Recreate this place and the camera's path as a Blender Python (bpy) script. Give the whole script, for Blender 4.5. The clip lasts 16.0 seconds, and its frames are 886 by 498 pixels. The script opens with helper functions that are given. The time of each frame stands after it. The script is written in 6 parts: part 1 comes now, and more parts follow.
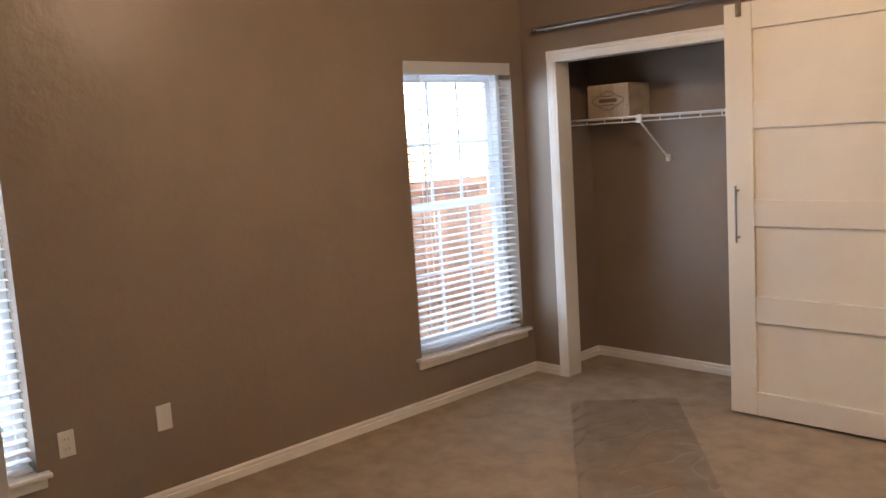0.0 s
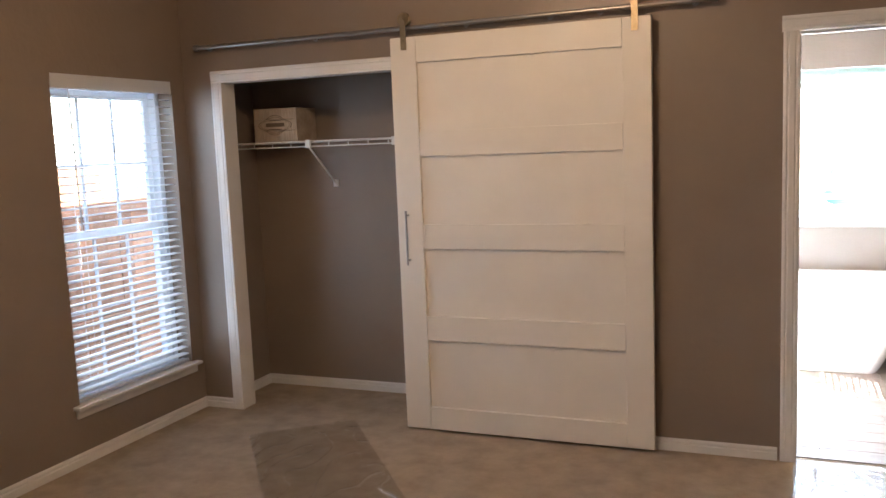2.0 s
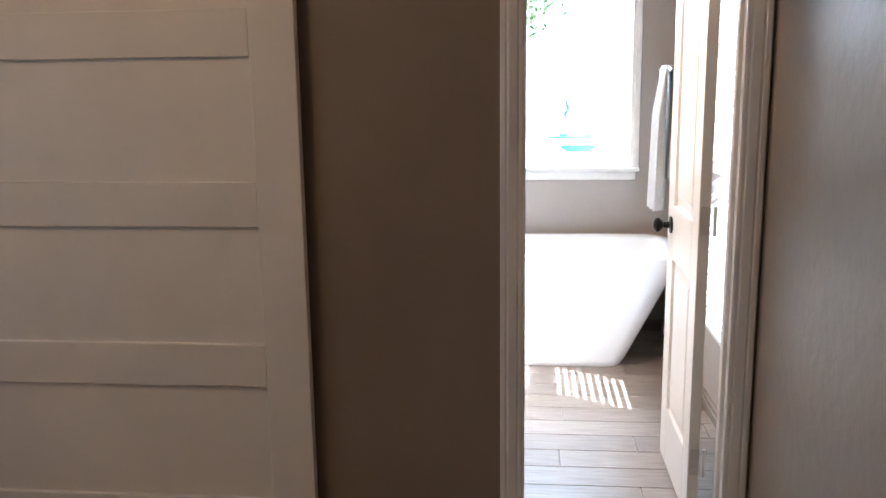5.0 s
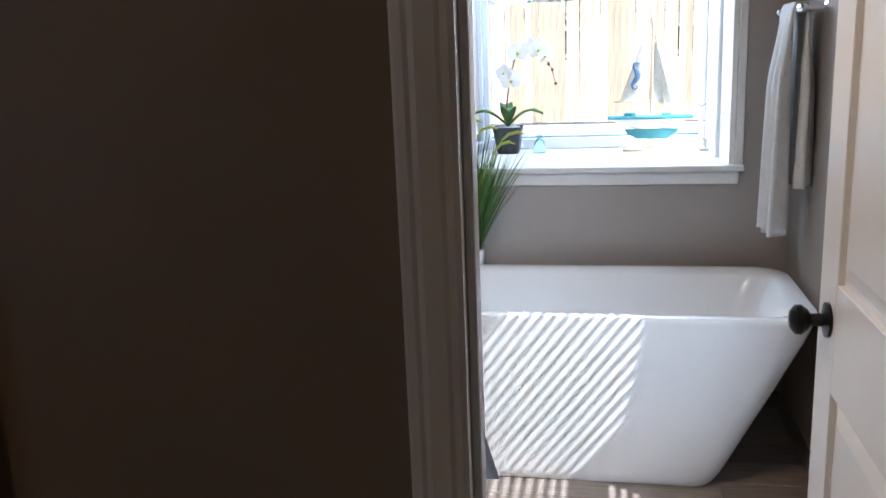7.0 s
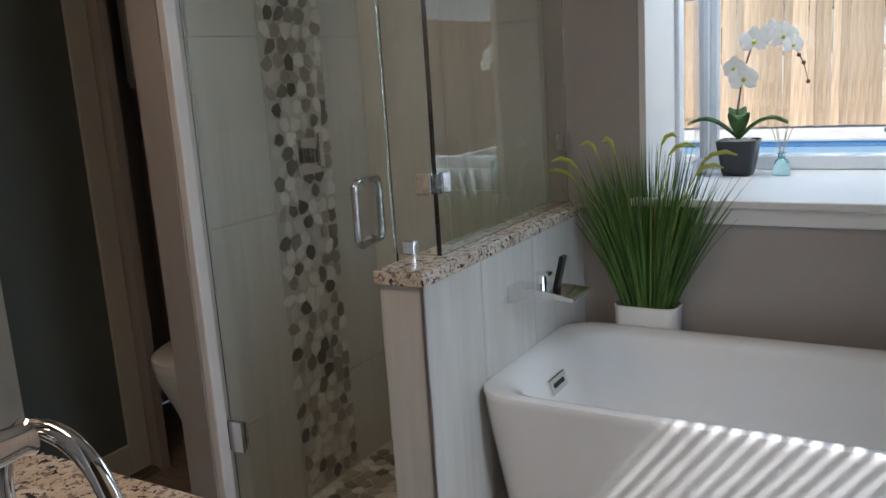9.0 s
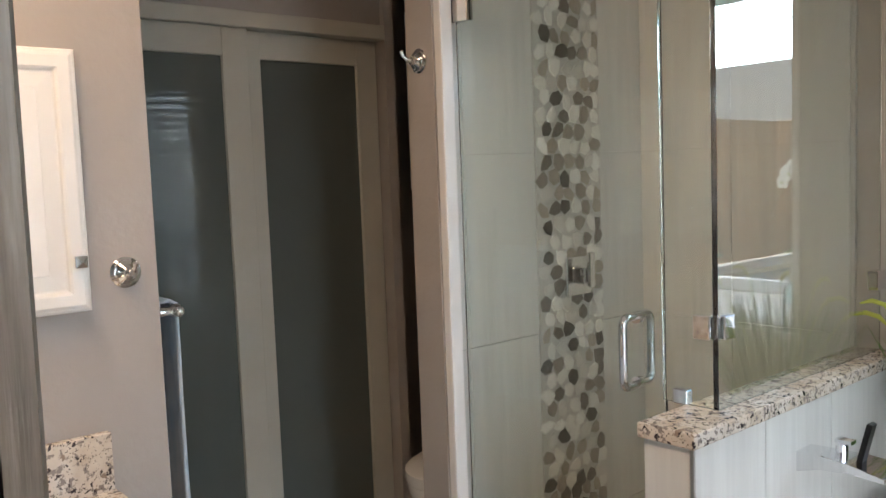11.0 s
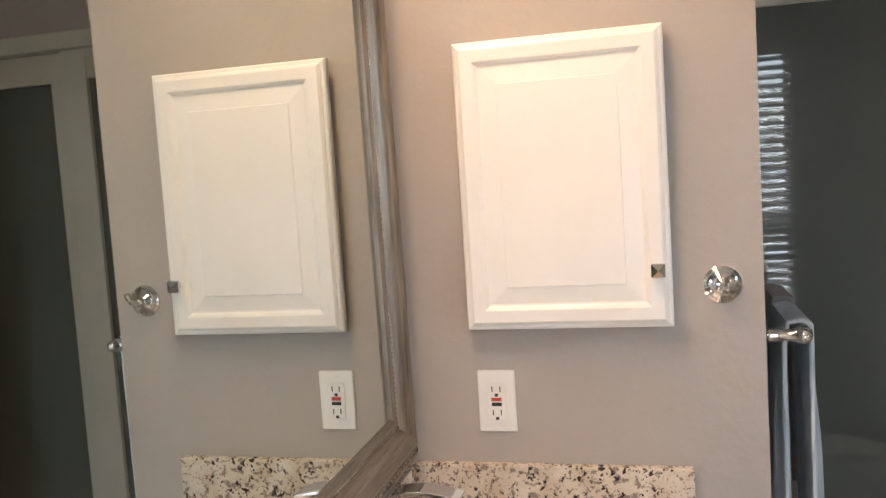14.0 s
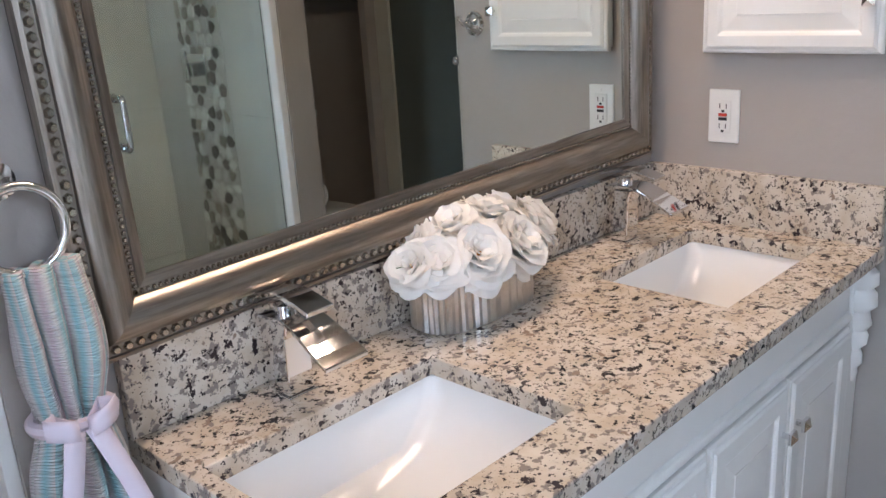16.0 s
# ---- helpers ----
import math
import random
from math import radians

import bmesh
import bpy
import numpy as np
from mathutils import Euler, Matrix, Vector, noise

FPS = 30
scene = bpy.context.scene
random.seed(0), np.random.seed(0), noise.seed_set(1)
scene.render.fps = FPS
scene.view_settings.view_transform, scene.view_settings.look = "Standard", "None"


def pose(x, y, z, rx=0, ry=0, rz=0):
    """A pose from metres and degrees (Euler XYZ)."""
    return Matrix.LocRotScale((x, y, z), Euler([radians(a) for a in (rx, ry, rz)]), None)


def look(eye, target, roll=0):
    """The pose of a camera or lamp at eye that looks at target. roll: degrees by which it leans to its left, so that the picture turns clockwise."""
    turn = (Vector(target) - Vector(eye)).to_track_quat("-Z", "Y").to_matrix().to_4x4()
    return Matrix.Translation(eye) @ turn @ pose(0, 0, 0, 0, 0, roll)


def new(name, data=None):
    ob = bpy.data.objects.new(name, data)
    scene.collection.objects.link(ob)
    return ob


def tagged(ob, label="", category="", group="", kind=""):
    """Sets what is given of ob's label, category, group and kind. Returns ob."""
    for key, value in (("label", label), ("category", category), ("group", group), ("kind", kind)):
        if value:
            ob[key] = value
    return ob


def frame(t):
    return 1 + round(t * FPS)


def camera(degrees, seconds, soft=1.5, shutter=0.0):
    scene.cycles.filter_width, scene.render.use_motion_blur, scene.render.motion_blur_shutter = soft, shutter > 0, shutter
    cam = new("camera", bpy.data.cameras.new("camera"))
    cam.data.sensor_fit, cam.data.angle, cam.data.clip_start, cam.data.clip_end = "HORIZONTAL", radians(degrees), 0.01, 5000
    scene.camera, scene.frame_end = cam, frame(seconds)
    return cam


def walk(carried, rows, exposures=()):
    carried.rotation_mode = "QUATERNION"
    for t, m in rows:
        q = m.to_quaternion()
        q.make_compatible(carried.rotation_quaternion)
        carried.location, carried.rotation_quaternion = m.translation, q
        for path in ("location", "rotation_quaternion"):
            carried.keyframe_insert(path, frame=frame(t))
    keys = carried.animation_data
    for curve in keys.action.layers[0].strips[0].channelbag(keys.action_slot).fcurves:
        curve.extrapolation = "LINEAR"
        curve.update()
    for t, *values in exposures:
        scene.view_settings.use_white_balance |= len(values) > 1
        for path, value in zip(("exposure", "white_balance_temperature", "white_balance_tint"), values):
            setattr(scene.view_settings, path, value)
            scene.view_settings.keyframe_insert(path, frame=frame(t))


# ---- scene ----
cam = camera(55.1, 16.0)
PATH = [
    (0, (0.166, -4.228, 1.562), (-1.27, -2.859, 1.308), -3.6),
    (0.5, (0.145, -4.212, 1.575), (-1.161, -2.72, 1.31), -2.5),
    (1, (0.108, -4.209, 1.582), (-1.008, -2.57, 1.321), -1.7),
    (1.5, (0.019, -4.251, 1.581), (-0.903, -2.492, 1.341), -1.7),
    (2, (-0.04, -4.261, 1.589), (-0.791, -2.424, 1.342), -2.3),
    (2.5, (-0.052, -4.225, 1.566), (-0.662, -2.342, 1.281), -2.5),
    (3, (-0.036, -4.104, 1.538), (-0.515, -2.189, 1.215), -2.7),
    (3.5, (0.013, -3.794, 1.533), (-0.356, -1.857, 1.202), -3.0),
    (3.7, (0.041, -3.655, 1.516), (-0.306, -1.713, 1.191), -3.0),
    (5.8, (-0.009, -1.767, 1.422), (-0.113, 0.184, 0.997), -0.3),
    (6, (-0.001, -1.599, 1.418), (-0.095, 0.352, 0.989), -0.5),
    (6.5, (0.078, -1.247, 1.416), (-0.064, 0.707, 1.013), -1.0),
    (7, (0.166, -0.912, 1.4), (-0.218, 0.998, 0.951), -2.3),
    (7.5, (0.237, -0.639, 1.402), (-0.302, 1.215, 0.884), -4.2),
    (8, (0.309, -0.419, 1.4), (-0.337, 1.412, 0.92), -4.0),
    (8.5, (0.313, -0.193, 1.368), (-0.557, 1.552, 0.922), -4.0),
    (8.7, (0.308, -0.12, 1.362), (-0.624, 1.591, 0.908), -4.2),
    (9, (0.329, -0.06, 1.364), (-0.683, 1.615, 0.949), -3.7),
    (9.2, (0.362, -0.055, 1.381), (-0.724, 1.588, 1.036), -3.4),
    (11.3, (0.225, 0.149, 1.442), (-1.386, 1.326, 1.299), -1.6),
    (11.5, (0.208, 0.219, 1.449), (-1.486, 1.274, 1.311), -1.5),
    (12, (0.17, 0.379, 1.468), (-1.72, 1.027, 1.366), -2.0),
    (12.5, (0.144, 0.429, 1.489), (-1.834, 0.717, 1.439), -2.9),
    (13, (0.118, 0.416, 1.489), (-1.881, 0.344, 1.468), -3.2),
    (13.5, (0.08, 0.465, 1.474), (-1.891, 0.131, 1.417), -3.5),
    (14, (0.017, 0.599, 1.472), (-1.911, 0.095, 1.303), -3.7),
    (14.5, (-0.003, 0.76, 1.471), (-1.765, -0.146, 1.195), -3.4),
    (15, (0.096, 0.888, 1.418), (-1.449, -0.337, 1.082), -2.2),
    (15.5, (0.194, 0.999, 1.358), (-1.253, -0.305, 0.905), -2.9),
    (16, (0.249, 1.123, 1.377), (-1.102, -0.224, 0.776), -3.7),
]
walk(cam, [(t, look(eye, target, roll)) for t, eye, target, roll in PATH],
     exposures=[(0.0, 3.78, 6050, 10), (1.0, 3.72, 6100, 10), (1.6, 3.52, 6000, 10), (2.0, 3.50, 5850, 10), (2.5, 3.08, 5800, 10), (3.0, 3.05, 5750, 10), (3.7, 3.05, 5700, 10), (5.8, 1.90, 5500, 10), (6.0, 1.70, 5450, 10), (6.5, 1.15, 5400, 10), (7.0, 1.05, 5400, 10), (7.5, 1.20, 5450, 10), (8.0, 1.05, 5900, 10), (8.5, 0.60, 5900, 10), (9.0, 0.10, 5900, 10), (9.2, 0.15, 6000, 10), (11.3, 1.20, 6150, 10), (12.0, 1.07, 6200, 12), (13.0, 1.22, 6150, 12), (14.0, 1.28, 6450, 13), (15.0, 1.32, 6250, 13), (16.0, 1.20, 5500, 12)])

# ---- world, sun and lamps ----
world = bpy.data.worlds.new("sky"); scene.world = world
world.use_nodes = True
wt = world.node_tree
sky = wt.nodes.new("ShaderNodeTexSky"); sky.sky_type = "NISHITA"; sky.sun_disc = False
SUN_WAY = Vector((-1.0, 0.565, -1.31)).normalized()
sky.sun_elevation = math.asin(-SUN_WAY.z)
sky.sun_rotation = math.atan2(-SUN_WAY.x, -SUN_WAY.y)
wt.links.new(sky.outputs[0], wt.nodes["Background"].inputs[0])
wt.nodes["Background"].inputs[1].default_value = 0.15
sun = new("sun", bpy.data.lights.new("sun", "SUN"))
sun.data.energy, sun.data.angle, sun.data.color = 5.0, radians(0.5), (1.0, 0.95, 0.87)
sun.matrix_world = look((0, 0, 8), Vector((0, 0, 8)) + SUN_WAY)


def area_lamp(name, eye, target, sx, sy, power, colour):
    d = bpy.data.lights.new(name, "AREA"); d.shape = "RECTANGLE"; d.size, d.size_y, d.energy, d.color = sx, sy, power, colour
    o = new(name, d); o.matrix_world = look(eye, target)
    return o


SKYLIGHT = (0.80, 0.90, 1.0)
BLIND_BACK = -3.502                         # behind the bedroom blinds
WARM = (1.0, 0.65, 0.37)
area_lamp("daylight_bedroom_window", (BLIND_BACK, -0.56, 1.15), (0, -0.56, 1.1), 0.8, 1.5, 1.2, SKYLIGHT)
area_lamp("daylight_bedroom_window_far", (BLIND_BACK, -3.545, 1.15), (0, -3.545, 1.1), 0.7, 1.5, 2.0, SKYLIGHT)
area_lamp("daylight_bath_window", (0.09, 2.80, 1.965), (0.09, 1.5, 0.5), 0.9, 0.50, 12, SKYLIGHT)
area_lamp("daylight_bath_side_window", (0.99, 1.065, 1.25), (0, 1.065, 1.15), 0.46, 1.66, 10, SKYLIGHT)


def bulb(name, eye, power, colour, size):
    d = bpy.data.lights.new(name, "POINT"); d.energy, d.color, d.shadow_soft_size = power, colour, size
    o = new(name, d); o.location = eye
    return o


bulb("bedroom_ceiling_light", (-1.30, -1.85, 2.64), 4.6, WARM, 0.08)
# unseen warm bulb added in the hall to brighten the entry side
bulb("hall_fill_light", (-0.1, -5.2, 2.55), 1.1, WARM, 0.08)
area_lamp("vanity_light", (-0.75, 0.27, 2.30), (-0.75, 0.42, 1.0), 1.0, 0.10, 7.2, (1.0, 0.68, 0.43))

# ---- materials ----
def material(name, colour, rough=0.5, metal=0.0, spec=0.5):
    m = bpy.data.materials.new(name); m.use_nodes = True
    b = m.node_tree.nodes["Principled BSDF"]
    b.inputs["Base Color"].default_value = (*colour, 1); b.inputs["Roughness"].default_value = rough
    b.inputs["Metallic"].default_value = metal; b.inputs["Specular IOR Level"].default_value = spec
    return m, m.node_tree, b


def node(nt, kind, **values):
    n = nt.nodes.new("ShaderNode" + kind)
    for k, v in values.items():
        n.inputs[k.replace("_", " ")].default_value = v
    return n


def mottled(name, a, b, scale=6.0, rough=0.5, bump_scale=0.0, bump=0.0, stretch=(1, 1, 1), metal=0.0, spec=0.5, fine=0.0, rough_var=0.0, per_piece=0.0, detail=5.0):
    """Two-scale noise between two colours with a bump."""
    m, nt, p = material(name, a, rough, metal, spec)
    tc = node(nt, "TexCoord"); mp = node(nt, "Mapping"); mp.inputs["Scale"].default_value = stretch
    nt.links.new(tc.outputs["Object"], mp.inputs[0])
    n1 = node(nt, "TexNoise", Scale=scale, Detail=detail, Roughness=0.6)
    nt.links.new(mp.outputs[0], n1.inputs[0])
    ramp = node(nt, "ValToRGB")
    ramp.color_ramp.elements[0].position, ramp.color_ramp.elements[1].position = 0.32, 0.68
    ramp.color_ramp.elements[0].color, ramp.color_ramp.elements[1].color = (*a, 1), (*b, 1)
    nt.links.new(n1.outputs["Fac"], ramp.inputs[0])
    out = ramp.outputs[0]
    if per_piece:
        oi = node(nt, "ObjectInfo"); mr = node(nt, "MapRange"); hs = node(nt, "HueSaturation")
        mr.inputs["To Min"].default_value, mr.inputs["To Max"].default_value = 1 - per_piece, 1 + per_piece
        nt.links.new(oi.outputs["Random"], mr.inputs[0]); nt.links.new(mr.outputs[0], hs.inputs["Value"]); nt.links.new(out, hs.inputs["Color"])
        out = hs.outputs[0]
    nt.links.new(out, p.inputs["Base Color"])
    if rough_var:
        mr = node(nt, "MapRange"); mr.inputs["To Min"].default_value, mr.inputs["To Max"].default_value = max(0.02, rough - rough_var), rough + rough_var
        nt.links.new(n1.outputs["Fac"], mr.inputs[0]); nt.links.new(mr.outputs[0], p.inputs["Roughness"])
    if bump:
        n2 = node(nt, "TexNoise", Scale=bump_scale, Detail=3.0); nt.links.new(mp.outputs[0], n2.inputs[0])
        bp = node(nt, "Bump", Strength=bump, Distance=0.004); nt.links.new(n2.outputs["Fac"], bp.inputs["Height"])
        nt.links.new(bp.outputs[0], p.inputs["Normal"])
    return m


WALL = mottled("taupe_wall_paint", (0.250, 0.195, 0.150), (0.275, 0.215, 0.165), 3.0, 0.40, 24.0, 0.5, rough_var=0.10)
WALL_BATH = mottled("greige_bath_paint", (0.385, 0.35, 0.315), (0.415, 0.375, 0.34), 3.0, 0.45, 60.0, 0.25, rough_var=0.06)
CEIL = mottled("ceiling_paint", (0.72, 0.70, 0.66), (0.76, 0.74, 0.70), 4.0, 0.8, 120.0, 0.4)
TRIM = mottled("white_trim_paint", (0.78, 0.76, 0.72), (0.82, 0.80, 0.77), 5.0, 0.32, 60.0, 0.05)
CARPET = mottled("beige_carpet", (0.41, 0.33, 0.242), (0.55, 0.447, 0.335), 7.0, 0.95, 900.0, 1.0, spec=0.1)
BARN = mottled("barn_door_paint", (0.80, 0.745, 0.655), (0.84, 0.785, 0.695), 4.0, 0.38, 50.0, 0.06)
TILE = mottled("wood_look_tile", (0.22, 0.18, 0.15), (0.34, 0.29, 0.25), 5.0, 0.30, 40.0, 0.08, stretch=(1.2, 14, 1), per_piece=0.10)
TILE_BASE = mottled("wood_look_tile_base", (0.17, 0.14, 0.115), (0.26, 0.22, 0.19), 5.0, 0.30, 40.0, 0.08, stretch=(1.2, 1.2, 14))
GROUT = mottled("grout", (0.48, 0.46, 0.42), (0.55, 0.53, 0.49), 30.0, 0.9)
SHOWER_TILE = mottled("linear_shower_tile", (0.60, 0.59, 0.555), (0.67, 0.66, 0.62), 5.0, 0.20, 30.0, 0.03, stretch=(9, 9, 0.5))
ACRYLIC, _, _ = material("white_acrylic", (0.86, 0.86, 0.85), 0.10)
CHROME, _, _ = material("chrome", (0.82, 0.82, 0.83), 0.06, 1.0)
BLACK_METAL, _, _ = material("black_knob_metal", (0.02, 0.02, 0.02), 0.30, 0.6)


def glass_material(name, tint, rough=0.0, ior=1.45):
    m, nt, p = material(name, tint, rough)
    p.inputs["Transmission Weight"].default_value = 1.0; p.inputs["IOR"].default_value = ior
    return m


GLASS = glass_material("clear_glass", (0.86, 0.92, 0.89), 0.0, 1.5)
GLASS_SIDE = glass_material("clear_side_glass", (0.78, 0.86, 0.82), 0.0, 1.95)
WINDOW_GLASS = glass_material("window_glass", (0.97, 0.99, 0.99))
MIRROR, _, _ = material("mirror_silver", (0.68, 0.735, 0.72), 0.01, 1.0)
FROSTED = mottled("grey_back_painted_glass", (0.115, 0.130, 0.118), (0.122, 0.138, 0.126), 2.0, 0.006)
SLIDER = mottled("greige_door_frame", (0.52, 0.50, 0.42), (0.56, 0.54, 0.46), 5.0, 0.4)


# ---- mesh helpers ----
def box(bm, x0, x1, y0, y1, z0, z1, m=None):
    vs = [Vector((x, y, z)) for x in (x0, x1) for y in (y0, y1) for z in (z0, z1)]
    if m is not None:
        vs = [m @ v for v in vs]
    v = [bm.verts.new(p) for p in vs]
    for f in ((0, 1, 3, 2), (4, 6, 7, 5), (0, 4, 5, 1), (2, 3, 7, 6), (0, 2, 6, 4), (1, 5, 7, 3)):
        bm.faces.new([v[i] for i in f])
    return v


def finish(bm, name, mat, parent=None, label="", bevel=0.0, smooth=False, segments=2):
    bmesh.ops.recalc_face_normals(bm, faces=bm.faces)
    if bevel:
        bmesh.ops.bevel(bm, geom=[e for e in bm.edges if len(e.link_faces) == 2 and e.calc_face_angle(0) > 0.5], offset=bevel, segments=segments, affect="EDGES", profile=0.5, clamp_overlap=True)
    me = bpy.data.meshes.new(name); bm.to_mesh(me); bm.free()
    if smooth:
        for f in me.polygons:
            f.use_smooth = True
        me.set_sharp_from_angle(angle=radians(40))
    for one in mat if isinstance(mat, (list, tuple)) else [mat]:
        me.materials.append(one)
    ob = new(name, me)
    if parent:
        ob.parent = parent
    if label:
        ob["label"] = label
    return ob


def part(name, bm, mat, parent, label="", bevel=0.0, smooth=False, segments=2):
    return finish(bm, name, mat, parent, label, bevel, smooth, segments)


def boxes(name, mat, parent, *dims, label="", bevel=0.0, m=None):
    bm = bmesh.new()
    for d in dims:
        box(bm, *d, m=m)
    return finish(bm, name, mat, parent, label, bevel)


def thing(name, label, category, group="", at=None):
    o = new(name); o.empty_display_size = 0.1
    if at is not None:
        o.matrix_world = at
    return tagged(o, label, category, group)


def structure(ob, label):
    return tagged(ob, label, kind="structure")


def tube(bm, pts, r, sides=10, closed=False, caps=True):
    """A round tube along points; r is one radius or one a point."""
    pts = [Vector(p) for p in pts]
    n = len(pts); rings = []
    up = None
    for i, p in enumerate(pts):
        a = pts[(i - 1) % n] if closed or i else p
        b = pts[(i + 1) % n] if closed or i < n - 1 else p
        d = (b - a).normalized()
        if up is None:
            up = d.orthogonal().normalized()
        up = (up - d * up.dot(d)).normalized()
        side = d.cross(up)
        rr = r[i] if isinstance(r, (list, tuple)) else r
        rings.append([bm.verts.new(p + (up * math.cos(2 * math.pi * k / sides) + side * math.sin(2 * math.pi * k / sides)) * rr) for k in range(sides)])
    for i in range(n if closed else n - 1):
        a, b = rings[i], rings[(i + 1) % n]
        for k in range(sides):
            bm.faces.new((a[k], a[(k + 1) % sides], b[(k + 1) % sides], b[k]))
    if caps and not closed:
        bm.faces.new(rings[0][::-1]); bm.faces.new(rings[-1])


def lathe(bm, profile, m=None, sides=24):
    """Turns (radius, height) points round z."""
    rings = []
    for r, z in profile:
        ring = [Vector((r * math.cos(2 * math.pi * k / sides), r * math.sin(2 * math.pi * k / sides), z)) for k in range(sides)]
        rings.append([bm.verts.new(m @ p if m is not None else p) for p in ring])
    for a, b in zip(rings, rings[1:]):
        for k in range(sides):
            bm.faces.new((a[k], a[(k + 1) % sides], b[(k + 1) % sides], b[k]))
    bm.faces.new(rings[0][::-1]); bm.faces.new(rings[-1])


# ---- more materials ----
def granite(name, light, dark_amount=0.5):
    m, nt, p = material(name, light, 0.12)
    tc = node(nt, "TexCoord")
    n0 = node(nt, "TexNoise", Scale=22.0, Detail=4.0); nt.links.new(tc.outputs["Object"], n0.inputs[0])
    r0 = node(nt, "ValToRGB"); e = r0.color_ramp.elements
    e[0].position, e[1].position = 0.35, 0.65
    e[0].color, e[1].color = (light[0] * 0.80, light[1] * 0.74, light[2] * 0.66, 1), (*light, 1)
    nt.links.new(n0.outputs["Fac"], r0.inputs[0])
    out = r0.outputs[0]
    for scale, lo, hi, col in ((70.0, 0.555, 0.60, (0.26, 0.22, 0.19)), (66.0, 0.595, 0.62, (0.04, 0.03, 0.032)), (150.0, 0.615, 0.645, (0.04, 0.03, 0.032)), (40.0, 0.64, 0.68, (0.28, 0.21, 0.16))):
        n = node(nt, "TexNoise", Scale=scale, Detail=3.0, Roughness=0.6, Distortion=0.2); nt.links.new(tc.outputs["Object"], n.inputs[0])
        r = node(nt, "MapRange"); r.inputs["From Min"].default_value, r.inputs["From Max"].default_value = lo, hi
        nt.links.new(n.outputs["Fac"], r.inputs[0])
        mx = nt.nodes.new("ShaderNodeMix"); mx.data_type = "RGBA"
        nt.links.new(r.outputs[0], mx.inputs[0]); nt.links.new(out, mx.inputs[6]); mx.inputs[7].default_value = (*col, 1)
        out = mx.outputs[2]
    nt.links.new(out, p.inputs["Base Color"])
    return m


def grain(name, a, b, rough=0.4, metal=0.0, stretch=(2, 2, 40), scale=6.0, bump=0.15, spec=0.5, per_piece=0.0):
    return mottled(name, a, b, scale, rough, scale * 2, bump, stretch, metal, spec, per_piece=per_piece)


GRANITE = granite("speckled_granite", (0.67, 0.60, 0.51))
FRAME_SILVER = grain("antique_silver_frame", (0.20, 0.172, 0.145), (0.36, 0.325, 0.28), 0.36, 0.92, (2, 30, 30), 5.0, 0.08)
FRAME_SILVER_V = grain("antique_silver_frame_upright", (0.20, 0.172, 0.145), (0.36, 0.325, 0.28), 0.36, 0.92, (30, 30, 2), 5.0, 0.08)
BEAD_SILVER = mottled("antique_silver_bead", (0.38, 0.33, 0.27), (0.60, 0.55, 0.48), 60.0, 0.25, metal=0.95)
CERAMIC, _, _ = material("white_ceramic", (0.84, 0.83, 0.81), 0.08)
STEEL = mottled("brushed_steel", (0.36, 0.34, 0.31), (0.46, 0.44, 0.41), 30.0, 0.30, metal=1.0, stretch=(2, 30, 30))
GALVANISED = mottled("galvanised_tin", (0.50, 0.48, 0.45), (0.68, 0.66, 0.63), 25.0, 0.28, metal=0.9)
STAMEN, _, _ = material("orange_stamen", (0.75, 0.35, 0.05), 0.7)
LEAF = grain("green_leaf", (0.045, 0.11, 0.022), (0.09, 0.19, 0.04), 0.45, 0.0, (3, 3, 30), 3.0, 0.1)
GRASS = grain("green_grass_blade", (0.05, 0.12, 0.02), (0.13, 0.25, 0.05), 0.5, 0.0, (4, 4, 1), 9.0, 0.05)
EAR, _, _ = material("yellow_green_ear", (0.45, 0.50, 0.08), 0.7)
STEM, _, _ = material("brown_stem", (0.12, 0.06, 0.035), 0.6)
BLACK_POT, _, _ = material("black_ceramic", (0.018, 0.019, 0.022), 0.35)
STONE_WHITE = mottled("white_pebble", (0.62, 0.60, 0.56), (0.74, 0.72, 0.68), 30.0, 0.5)
PLASTIC_WHITE = mottled("white_plastic", (0.76, 0.75, 0.72), (0.80, 0.79, 0.76), 8.0, 0.35)
VINYL = mottled("white_vinyl_frame", (0.74, 0.76, 0.78), (0.79, 0.81, 0.83), 8.0, 0.4)
RED, _, _ = material("red_button", (0.5, 0.05, 0.03), 0.4)
DARK, _, _ = material("dark_slot", (0.02, 0.02, 0.02), 0.6)
CRATE = grain("pale_crate_wood", (0.36, 0.28, 0.20), (0.50, 0.41, 0.31), 0.7, 0.0, (30, 3, 3), 5.0, 0.3)
CRATE_INK, _, _ = material("brown_crate_print", (0.14, 0.10, 0.07), 0.8)
HULL_TEAL = mottled("teal_hull_paint", (0.06, 0.26, 0.30), (0.09, 0.33, 0.36), 14.0, 0.5)
HULL_WHITE = mottled("white_hull_paint", (0.72, 0.71, 0.68), (0.80, 0.79, 0.77), 14.0, 0.5)
SAIL = mottled("linen_sail", (0.58, 0.54, 0.46), (0.70, 0.66, 0.58), 60.0, 0.9, 300.0, 0.3)
SAIL_BLUE, _, _ = material("blue_stitching", (0.10, 0.16, 0.25), 0.9)
SPAR = grain("pale_wood_spar", (0.45, 0.34, 0.23), (0.58, 0.46, 0.33), 0.6)
TOWEL_WHITE = mottled("white_terry", (0.72, 0.71, 0.68), (0.80, 0.79, 0.76), 40.0, 0.95, 400.0, 0.8, spec=0.1)
